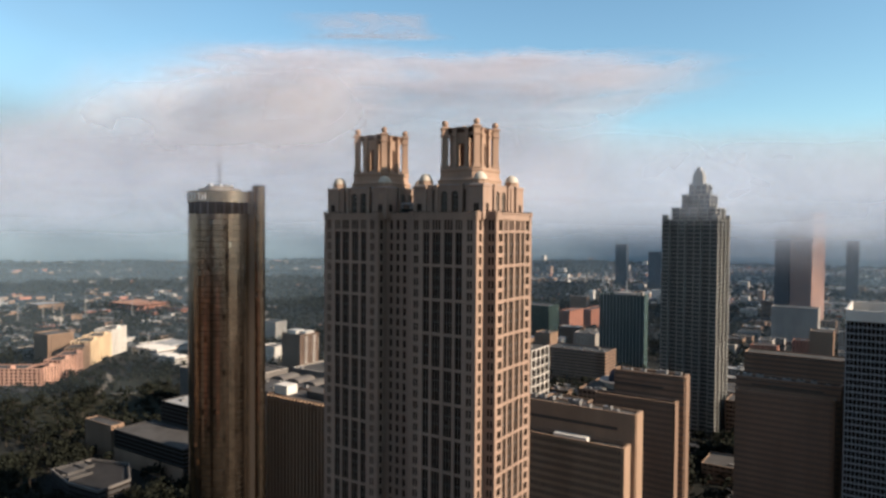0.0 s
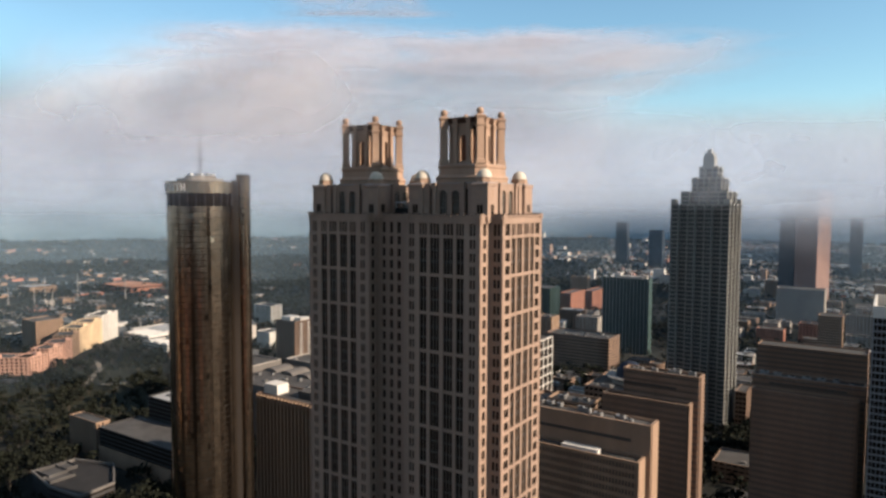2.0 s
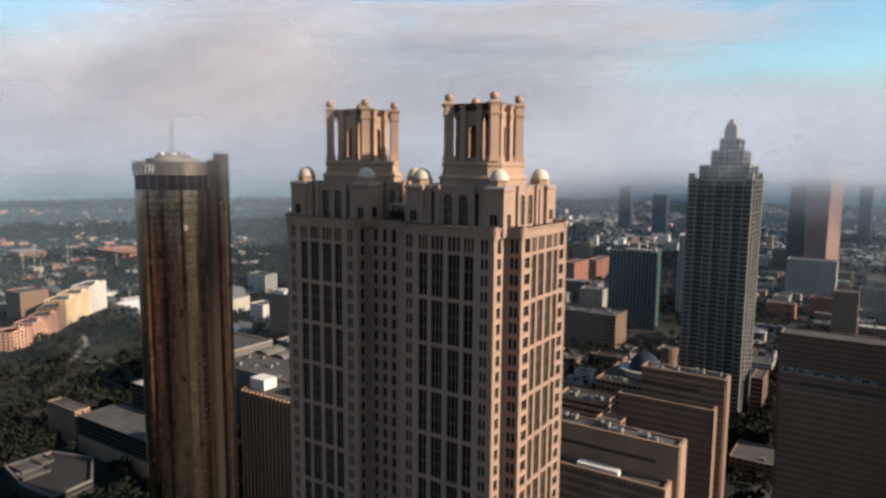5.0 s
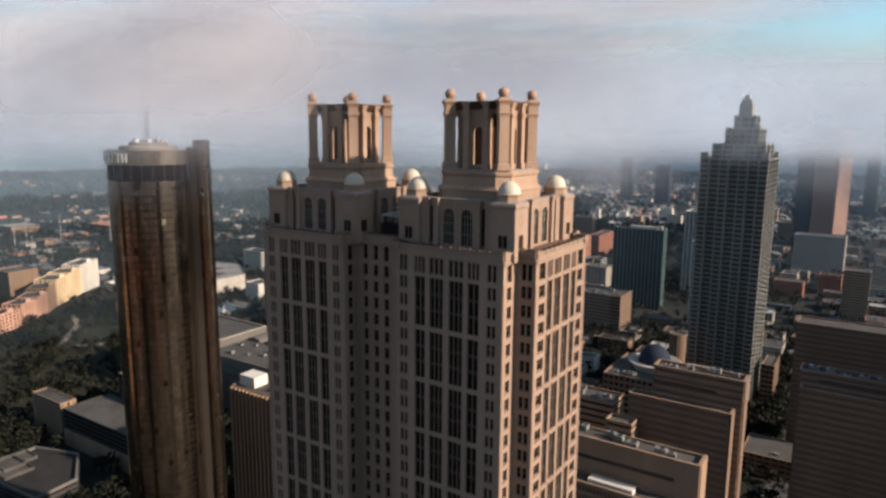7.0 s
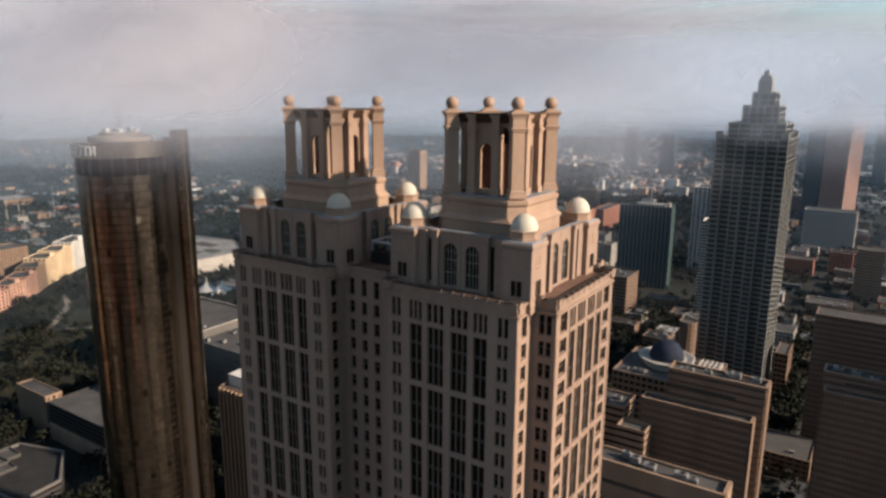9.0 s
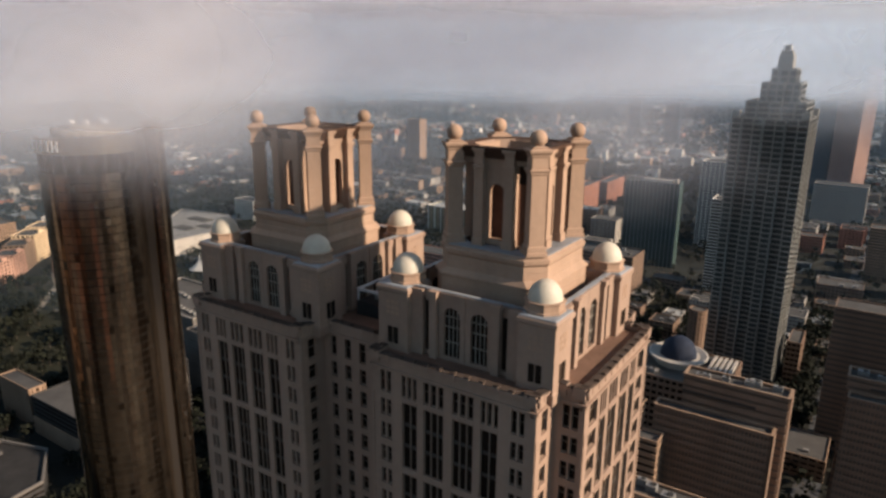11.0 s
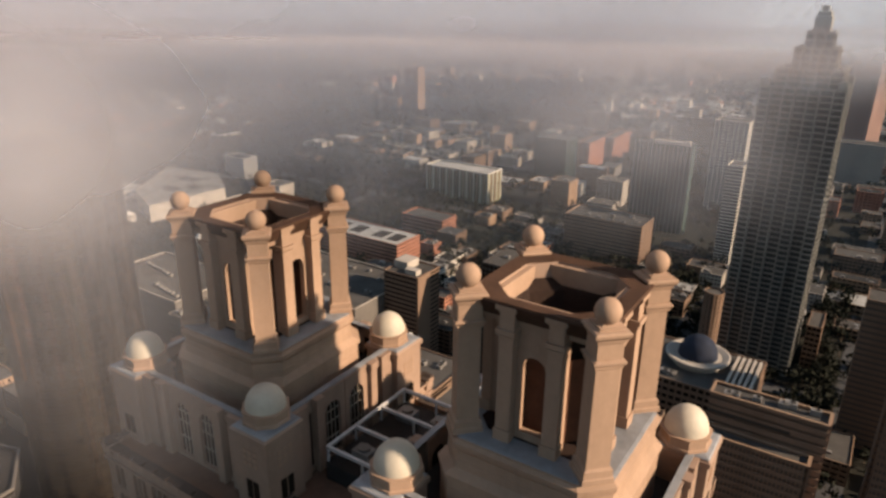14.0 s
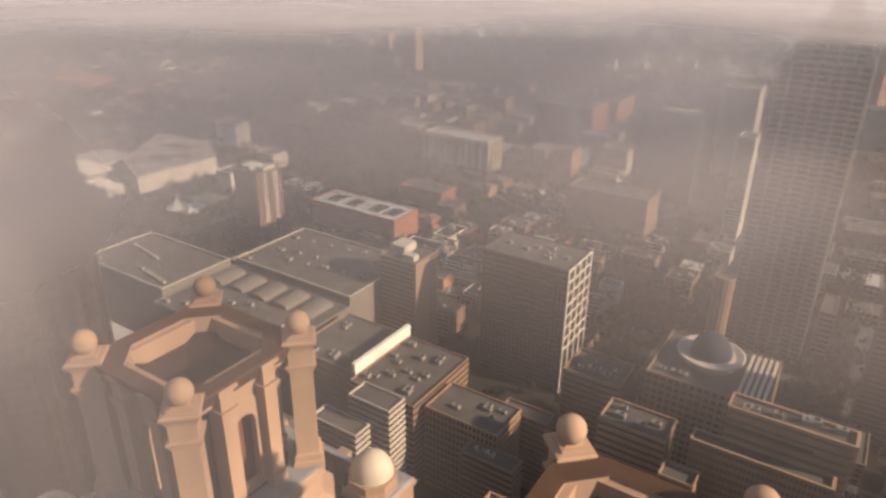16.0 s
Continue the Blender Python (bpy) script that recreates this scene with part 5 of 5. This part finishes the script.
# the far city: boxes past counting
fv, ff, fm_ = [], [], []
for _ in range(6500):
    s = 1500 + 3300 * rng.random() ** 1.4
    l = rng.uniform(-0.74, 0.74) * s
    x, y = VIEW.x * s + SIDE_V.x * l, VIEW.y * s + SIDE_V.y * l
    if noise.noise((x / 420, y / 420, 7.7)) < rng.uniform(-0.25, 0.3) or not free(x, y, 20) or (l < -0.1 * s and rng.random() < 0.8):
        continue
    w, d, h = rng.uniform(10, 38), rng.uniform(10, 30), rng.uniform(4, 9) if l < -0.1 * s or rng.random() < 0.965 else rng.uniform(14, 36)
    n = len(fv)
    fv += [(x + sx * w / 2, y + sy * d / 2, z) for z in (0, h) for sx, sy in ((-1, -1), (1, -1), (1, 1), (-1, 1))]
    ff += [(n + 4, n + 5, n + 6, n + 7)] + [(n + i, n + (i + 1) % 4, n + 4 + (i + 1) % 4, n + 4 + i) for i in range(4)]
    k = rng.choice((0, 1, 1, 2, 2, 2, 2, 2, 3))
    fm_ += [rng.choice((4, 4, 5))] + [k] * 4
me = bpy.data.meshes.new("far_city")
me.from_pydata(fv, [], ff)
for mt in (white_wall, pale_concrete, tan_concrete, red_brick, roof_pale, roof_grey):
    me.materials.append(mt)
me.polygons.foreach_set("material_index", fm_)
tagged(put_mesh("far_city", me), "distant low city buildings in morning haze", "city", kind="stuff")

# unseen blocks added behind the start of the way, for the hotel's glass to mirror
sv, sf, sm_ = [], [], []
for i in range(230):
    east = i > 150
    x, y = (rng.uniform(90, 620), rng.uniform(-60, 400)) if east else (rng.uniform(-700, 420), rng.uniform(-700, 60))
    if abs(x) < 60 and y > -60:
        continue
    # the tall ones also keep low sky light off the tower
    w, d, h = rng.uniform(16, 50), rng.uniform(16, 46), rng.choice((8, 12, 16, 24, 36) if east else (24, 40, 60, 85, 110, 140))
    n = len(sv)
    sv += [(x + sx * w / 2, y + sy * d / 2, z) for z in (0, h) for sx, sy in ((-1, -1), (1, -1), (1, 1), (-1, 1))]
    sf += [(n + 4, n + 5, n + 6, n + 7)] + [(n + i, n + (i + 1) % 4, n + 4 + (i + 1) % 4, n + 4 + i) for i in range(4)]
    k = rng.choice((0, 1, 2, 2, 3))
    sm_ += [rng.choice((5, 6) if east else (4, 5))] + [k] * 4
me = bpy.data.meshes.new("south_city")
me.from_pydata(sv, [], sf)
for mt in (grey_granite, red_brick, brown_concrete, tan_concrete, roof_dark, roof_grey, roof_pale):
    me.materials.append(mt)
me.polygons.foreach_set("material_index", sm_)
tagged(put_mesh("south_city", me), "plain unseen city blocks, added to be mirrored in the hotel glass", "city", kind="stuff")

# ---- open lots of the western yards ----
lot_grey = surface("worn_grey_lot", (0.13, 0.125, 0.115), 0.9, var=0.45, scale=0.03, fine=0.25, bump=0.0)
for i, (x, y, w, d, a) in enumerate(((-1386, 705, 120, 60, 12), (-1457, 804, 150, 40, 8), (-1240, 640, 90, 50, -20), (-1560, 880, 160, 40, 5), (-1150, 780, 80, 60, 14), (-1700, 950, 180, 50, 0),
                                   (-1300, 900, 110, 45, -8), (-1080, 660, 60, 40, 10), (-760, 660, 46, 30, 0), (-700, 760, 60, 34, 6), (-940, 830, 70, 30, 30))):
    bm = bmesh.new()
    box(bm, -w / 2, w / 2, -d / 2, d / 2, -0.3, 0.05 + 0.006 * i)
    tagged(part("open_lot", bm, lot_grey, m=pose(x, y, 0, 0, 0, a)), "worn grey open lot of the rail yards", "yard", kind="structure")

# ---- roads ----
for i, (x0, x1, y0, y1) in enumerate(((-104, -90, 250, 1400), (-228, -214, 520, 1500), (-1400, 100, 392.5, 404), (-1400, 100, 640, 652), (-1300, 100, 880, 893), (-1100, 60, 1130, 1142), (-408, -396, 380, 1500), (-700, -688, 470, 1400), (-1010, -998, 500, 1300))):
    bm = bmesh.new()
    box(bm, x0, x1, y0, y1, -0.3, 0.02 + 0.006 * i)
    ob = part("road", bm, asphalt)
    tagged(ob, "dark asphalt city street", "road", kind="structure")


# ---- trees ----
def wood(name, spots, clumps, size, seed, label):
    """Trees past counting: tapered trunks with crowns of many small leaf clumps."""
    r = np.random.RandomState(seed)
    verts, faces, mats = [], [], []
    n = 0
    for x, y, h in spots:
        tr = h * 0.03
        base = np.array([(x + tr * c, y + tr * s_, z) for z, q in ((-0.1, 1), (h * 0.55, 0.4)) for c, s_ in ((1, 0), (-0.5, 0.87), (-0.5, -0.87)) for tr in (h * 0.03 * q,)])
        verts.append(base)
        faces += [(n, n + 1, n + 4, n + 3), (n + 1, n + 2, n + 5, n + 4), (n + 2, n, n + 3, n + 5)]
        mats += [1, 1, 1]
        n += 6
        rad = h * r.uniform(0.34, 0.5)
        u = r.normal(size=(clumps, 3))
        u /= np.linalg.norm(u, axis=1)[:, None]
        c = u * (r.rand(clumps, 1) ** 0.45) * np.array((rad, rad, h * 0.36)) * r.uniform(0.75, 1.15, (clumps, 1)) + np.array((x, y, h * 0.64))
        s = size * h * r.uniform(0.6, 1.3, (clumps, 1))
        t1 = r.normal(size=(clumps, 3)); t1 /= np.linalg.norm(t1, axis=1)[:, None]
        t2 = np.cross(t1, u + r.normal(size=(clumps, 3)) * 0.4); t2 /= np.linalg.norm(t2, axis=1)[:, None] + 1e-9
        q = np.stack([c - t1 * s, c - t2 * s * 0.9, c + t1 * s, c + t2 * s * 0.9 + u * s * 0.4], 1).reshape(-1, 3)
        verts.append(q)
        faces += [(n + 4 * i, n + 4 * i + 1, n + 4 * i + 2, n + 4 * i + 3) for i in range(clumps)]
        mats += [0] * clumps
        n += 4 * clumps
    me = bpy.data.meshes.new(name)
    me.from_pydata(np.concatenate(verts).tolist(), [], faces)
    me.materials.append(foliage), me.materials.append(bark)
    me.polygons.foreach_set("material_index", mats)
    return tagged(put_mesh(name, me), label, "trees", kind="stuff")


rng = random.Random(21)
near, mid, farw = [], [], []
while len(near) < 900:
    x, y = rng.uniform(-880, -370), rng.uniform(150, 560)
    edge = -880 < x < -600 and 330 < y < 560 and noise.noise((x / 55, y / 55, 1.0)) > 0.12
    if (edge or park(x, y)) and free(x, y, -4) and noise.noise((x / 60, y / 60, 1.0)) > -0.2:
        near.append((x, y, rng.uniform(7, 15)))
while len(near) < 990:                                 # grove beside the stepped tower
    x, y = rng.uniform(-132, -106), rng.uniform(610, 860)
    if free(x, y, -7):
        near.append((x, y, rng.uniform(9, 17)))
tries = 0
while len(mid) < 9000 and tries < 90000:
    tries += 1
    s = rng.uniform(380, 1750)
    l = rng.uniform(-0.72, 0.72) * s
    x, y = VIEW.x * s + SIDE_V.x * l, VIEW.y * s + SIDE_V.y * l
    if free(x, y, -3) and (park(x, y) or rng.random() < (0.55 if l < -60 else 0.34)):
        mid.append((x, y, rng.uniform(7, 14)))
while len(farw) < 16000:
    s = 1650 + 3100 * rng.random() ** 1.2
    l = rng.uniform(-0.75, 0.75) * s
    x, y = VIEW.x * s + SIDE_V.x * l, VIEW.y * s + SIDE_V.y * l
    if noise.noise((x / 420, y / 420, 7.7)) < rng.uniform(-0.1, 0.5):
        farw.append((x, y, rng.uniform(9, 17)))
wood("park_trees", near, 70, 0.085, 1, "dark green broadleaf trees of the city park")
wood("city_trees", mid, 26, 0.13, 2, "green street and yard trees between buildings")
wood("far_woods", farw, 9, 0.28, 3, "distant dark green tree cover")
# ---- cloud and mist ----
PEARL, ROSE, CREAM = (0.73, 0.79, 0.90), (0.72, 0.72, 0.79), (0.97, 0.92, 0.94)


def mist(name, thick, size, centre, inner, outer, seed, floor=0.0, low=None, high=None, bias=0.45, span=0.35, tone=PEARL, across=None, ahead=None):
    """Thin cloud: scatters light where its noise is thick, and lets through the rest. Thins out round a centre; low and high bound its height."""
    m = bpy.data.materials.new(name)
    m.use_nodes = True
    nt = m.node_tree
    nt.nodes.clear()
    L = nt.links.new
    out = nt.nodes.new("ShaderNodeOutputMaterial")
    pos = nt.nodes.new("ShaderNodeNewGeometry").outputs["Position"]
    shift = put(nt, "ShaderNodeMapping", Location=(seed * 13.7, seed * 7.1, seed * 3.3), Scale=(1, 1, 1.6))
    L(pos, shift.inputs["Vector"])
    n1 = put(nt, "ShaderNodeTexNoise", Scale=1.0 / size, Detail=2.6, Roughness=0.45, Distortion=0.8)
    L(shift.outputs[0], n1.inputs["Vector"])
    a = put(nt, "ShaderNodeMapRange", From_Min=bias - span / 2, From_Max=bias + span / 2, To_Min=floor, To_Max=1.0)
    a.interpolation_type = "SMOOTHSTEP"
    L(n1.outputs[0], a.inputs["Value"])
    flat = put(nt, "ShaderNodeVectorMath")
    flat.operation = "MULTIPLY"
    flat.inputs[1].default_value = (1, 1, 0)
    L(pos, flat.inputs[0])
    dist = put(nt, "ShaderNodeVectorMath")
    dist.operation = "DISTANCE"
    dist.inputs[1].default_value = (*centre, 0)
    L(flat.outputs[0], dist.inputs[0])
    rim = put(nt, "ShaderNodeMapRange", From_Min=inner, From_Max=outer)
    rim.interpolation_type = "SMOOTHSTEP"
    L(dist.outputs["Value"], rim.inputs["Value"])
    mul = nt.nodes.new("ShaderNodeMath")
    mul.operation = "MULTIPLY"
    L(a.outputs[0], mul.inputs[0]), L(rim.outputs[0], mul.inputs[1])
    last = mul
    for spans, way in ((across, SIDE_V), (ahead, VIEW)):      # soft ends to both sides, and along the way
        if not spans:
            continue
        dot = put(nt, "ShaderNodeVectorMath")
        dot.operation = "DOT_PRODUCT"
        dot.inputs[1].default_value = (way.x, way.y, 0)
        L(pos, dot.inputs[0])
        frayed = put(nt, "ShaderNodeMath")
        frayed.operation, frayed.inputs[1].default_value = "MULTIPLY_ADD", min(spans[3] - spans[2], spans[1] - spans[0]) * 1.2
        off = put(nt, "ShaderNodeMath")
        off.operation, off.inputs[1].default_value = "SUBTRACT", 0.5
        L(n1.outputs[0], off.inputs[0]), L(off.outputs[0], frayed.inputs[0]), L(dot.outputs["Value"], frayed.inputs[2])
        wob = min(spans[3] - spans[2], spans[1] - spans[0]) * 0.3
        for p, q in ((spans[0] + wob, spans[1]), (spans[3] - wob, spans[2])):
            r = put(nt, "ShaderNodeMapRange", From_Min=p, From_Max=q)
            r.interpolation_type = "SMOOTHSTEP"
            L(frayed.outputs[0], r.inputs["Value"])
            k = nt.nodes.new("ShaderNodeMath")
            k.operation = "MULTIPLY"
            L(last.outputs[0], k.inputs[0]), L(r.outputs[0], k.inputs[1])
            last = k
    if low:
        sep = nt.nodes.new("ShaderNodeSeparateXYZ")
        L(pos, sep.inputs[0])
        for lo, hi in (low, high):
            r = put(nt, "ShaderNodeMapRange", From_Min=lo, From_Max=hi)
            r.interpolation_type = "SMOOTHSTEP"
            L(sep.outputs[2], r.inputs["Value"])
            k = nt.nodes.new("ShaderNodeMath")
            k.operation = "MULTIPLY"
            L(last.outputs[0], k.inputs[0]), L(r.outputs[0], k.inputs[1])
            last = k
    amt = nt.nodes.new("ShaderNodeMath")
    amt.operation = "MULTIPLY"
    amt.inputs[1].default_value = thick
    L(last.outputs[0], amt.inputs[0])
    dif, tra, add = put(nt, "ShaderNodeBsdfDiffuse", Color=(*tone, 1)), put(nt, "ShaderNodeBsdfTranslucent", Color=(*tone, 1)), nt.nodes.new("ShaderNodeMixShader")
    L(dif.outputs[0], add.inputs[1]), L(tra.outputs[0], add.inputs[2])
    clear, mix = nt.nodes.new("ShaderNodeBsdfTransparent"), nt.nodes.new("ShaderNodeMixShader")
    L(amt.outputs[0], mix.inputs[0]), L(clear.outputs[0], mix.inputs[1]), L(add.outputs[0], mix.inputs[2])
    L(mix.outputs[0], out.inputs["Surface"])
    return m


AT = (-132.0, 205.0)
cloud = thing("cloud_bank", (-500, 800, 240), "thin pinkish grey morning cloud drifting over the city", "cloud", kind="structure")


def veil(s, l0, l1, low, high, thick, size, seed, floor=0.35, bias=0.45, span=0.5, fade=60, tone=PEARL, right=None):
    """A bank of mist that stands across the way, s metres past the tower, between l0 and l1 to the side; low and high: heights over which it sets in and ends."""
    verts, faces = [], []
    nl, nz = 40, 12
    za, zb = min(low) - 2, max(high) + 2
    for i in range(nl + 1):
        l = l0 + (l1 - l0) * i / nl
        for k in range(nz + 1):
            z = za + (zb - za) * k / nz
            q = s + 4 * noise.noise((l / 90, z / 60, seed))
            verts.append((AT[0] + VIEW.x * q + SIDE_V.x * l, AT[1] + VIEW.y * q + SIDE_V.y * l, z))
    for i in range(nl):
        for k in range(nz):
            b = i * (nz + 1) + k
            faces.append((b, b + 1, b + nz + 2, b + nz + 1))
    me = bpy.data.meshes.new("mist_bank")
    me.from_pydata(verts, [], faces)
    me.polygons.foreach_set("use_smooth", [True] * len(faces))
    mid = AT[0] * SIDE_V.x + AT[1] * SIDE_V.y
    me.materials.append(mist("mist_%d" % seed, thick, size, (0, 0), -20, -10, seed, floor, low, (high[1], high[0]), bias, span, tone, across=(mid + l0, mid + l0 + fade, mid + l1 - (right or fade), mid + l1)))
    put_mesh("mist_bank", me, cloud)


# near the tower the mist hangs high; further in it comes lower and thicker
veil(48, -210, 120, (234, 252), (254, 266), 0.30, 70, 21, fade=110, tone=ROSE)
veil(95, -260, 140, (230, 252), (256, 270), 0.34, 90, 22, fade=120, tone=ROSE)
veil(150, -330, 160, (228, 252), (258, 276), 0.38, 110, 23, fade=130, tone=ROSE)
veil(230, -430, 180, (226, 252), (260, 284), 0.40, 140, 24, fade=140, tone=ROSE)
veil(340, -560, 220, (224, 252), (264, 294), 0.42, 170, 25, fade=150)
veil(110, -280, 120, (194, 226), (240, 262), 0.28, 80, 26, floor=0.15, tone=ROSE)
veil(200, -380, 150, (186, 222), (240, 265), 0.30, 110, 27, floor=0.15, tone=ROSE)
# a wisp close to the way, left of it
veil(-20, -90, -11, (234, 244), (250, 259), 0.22, 22, 35, floor=0.3, fade=20, tone=CREAM, right=10)
# a bright bank that drifts before the hotel's top
veil(20, -150, -8, (220, 252), (244, 274), 0.85, 44, 28, floor=0.0, bias=0.44, span=0.75, fade=80, tone=CREAM, right=46)
veil(45, -210, 4, (216, 250), (244, 278), 0.80, 62, 29, floor=0.0, bias=0.42, span=0.75, fade=100, tone=CREAM, right=64)
veil(62, -200, -20, (216, 246), (246, 276), 0.60, 40, 34, floor=0.0, bias=0.44, span=0.75, fade=90, tone=CREAM, right=50)
veil(480, -760, 620, (208, 240), (280, 330), 0.45, 200, 30)
veil(760, -1100, 950, (186, 222), (285, 350), 0.60, 260, 31)
veil(900, 330, 1250, (100, 215), (290, 380), 0.34, 280, 33, fade=160)
veil(372, 120, 420, (198, 228), (262, 290), 0.32, 46, 36, floor=0.3, fade=70)
veil(1120, -1500, 1300, (150, 215), (290, 380), 0.75, 330, 32)


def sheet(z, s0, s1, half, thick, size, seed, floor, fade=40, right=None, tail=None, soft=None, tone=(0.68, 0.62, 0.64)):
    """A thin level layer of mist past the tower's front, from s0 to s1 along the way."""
    verts, faces = [], []
    n, m = 40, 30
    for i in range(n + 1):
        q = s0 + (s1 - s0) * i / n
        for k in range(m + 1):
            l = half * (2 * k / m - 1)
            verts.append((AT[0] + VIEW.x * q + SIDE_V.x * l, AT[1] + VIEW.y * q + SIDE_V.y * l, z))
    for i in range(n):
        for k in range(m):
            b = i * (m + 1) + k
            faces.append((b, b + 1, b + m + 2, b + m + 1))
    me = bpy.data.meshes.new("mist_layer")
    me.from_pydata(verts, [], faces)
    me.polygons.foreach_set("use_smooth", [True] * len(faces))
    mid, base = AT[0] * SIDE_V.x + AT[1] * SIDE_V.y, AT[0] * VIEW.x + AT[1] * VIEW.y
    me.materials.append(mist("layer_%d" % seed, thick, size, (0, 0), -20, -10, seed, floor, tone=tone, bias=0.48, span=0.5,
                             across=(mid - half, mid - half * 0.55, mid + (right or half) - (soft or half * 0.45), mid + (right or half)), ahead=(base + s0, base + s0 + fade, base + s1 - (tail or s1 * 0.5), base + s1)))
    put_mesh("mist_layer", me, cloud)


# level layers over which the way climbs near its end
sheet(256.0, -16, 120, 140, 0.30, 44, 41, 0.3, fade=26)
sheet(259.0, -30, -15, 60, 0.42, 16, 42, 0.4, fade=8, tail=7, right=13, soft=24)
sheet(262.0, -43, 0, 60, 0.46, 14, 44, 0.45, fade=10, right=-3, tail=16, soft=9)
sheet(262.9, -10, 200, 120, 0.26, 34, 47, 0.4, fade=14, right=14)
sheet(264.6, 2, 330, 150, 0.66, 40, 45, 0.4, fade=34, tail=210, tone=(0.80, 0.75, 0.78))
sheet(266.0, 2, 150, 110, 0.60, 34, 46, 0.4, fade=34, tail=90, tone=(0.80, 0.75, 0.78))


def curtain(r, z1, thick, size, seed, floor, sweep=104):
    """A bank of haze standing over the city at the distance r."""
    verts, faces = [], []
    n, rows = int(72 * sweep / 104), 8
    for i in range(n + 1):
        a = radians(90 + 33.6 + sweep * (i / n - 0.5))
        rr = r * (1 + 0.02 * noise.noise((6 * math.cos(a), 6 * math.sin(a), seed)))
        for k in range(rows + 1):
            z = -2 + z1 * k / rows
            q = rr * (1 + 0.01 * noise.noise((14 * math.cos(a), 14 * math.sin(a), k * 0.6 + seed)))
            verts.append((q * math.cos(a), q * math.sin(a), z))
    for i in range(n):
        for k in range(rows):
            b = i * (rows + 1) + k
            faces.append((b, b + 1, b + rows + 2, b + rows + 1))
    me = bpy.data.meshes.new("haze_bank")
    me.from_pydata(verts, [], faces)
    me.polygons.foreach_set("use_smooth", [True] * len(faces))
    me.materials.append(mist("haze_%d" % seed, thick, size, AT, 40, 200, seed, floor, low=(-400, -300), high=(z1 + 1, z1 * 0.45), tone=(0.28, 0.37, 0.44)))
    put_mesh("haze_bank", me, cloud)


curtain(880, 330, 0.05, 240, 11, 0.6)
# closed rings: their unseen side is added for the hotel's glass to mirror
curtain(1250, 340, 0.09, 300, 12, 0.6, 360)
curtain(1850, 360, 0.15, 380, 13, 0.7, 360)
curtain(2700, 400, 0.24, 480, 14, 0.8, 360)
curtain(4300, 520, 0.75, 700, 15, 0.9, 360)
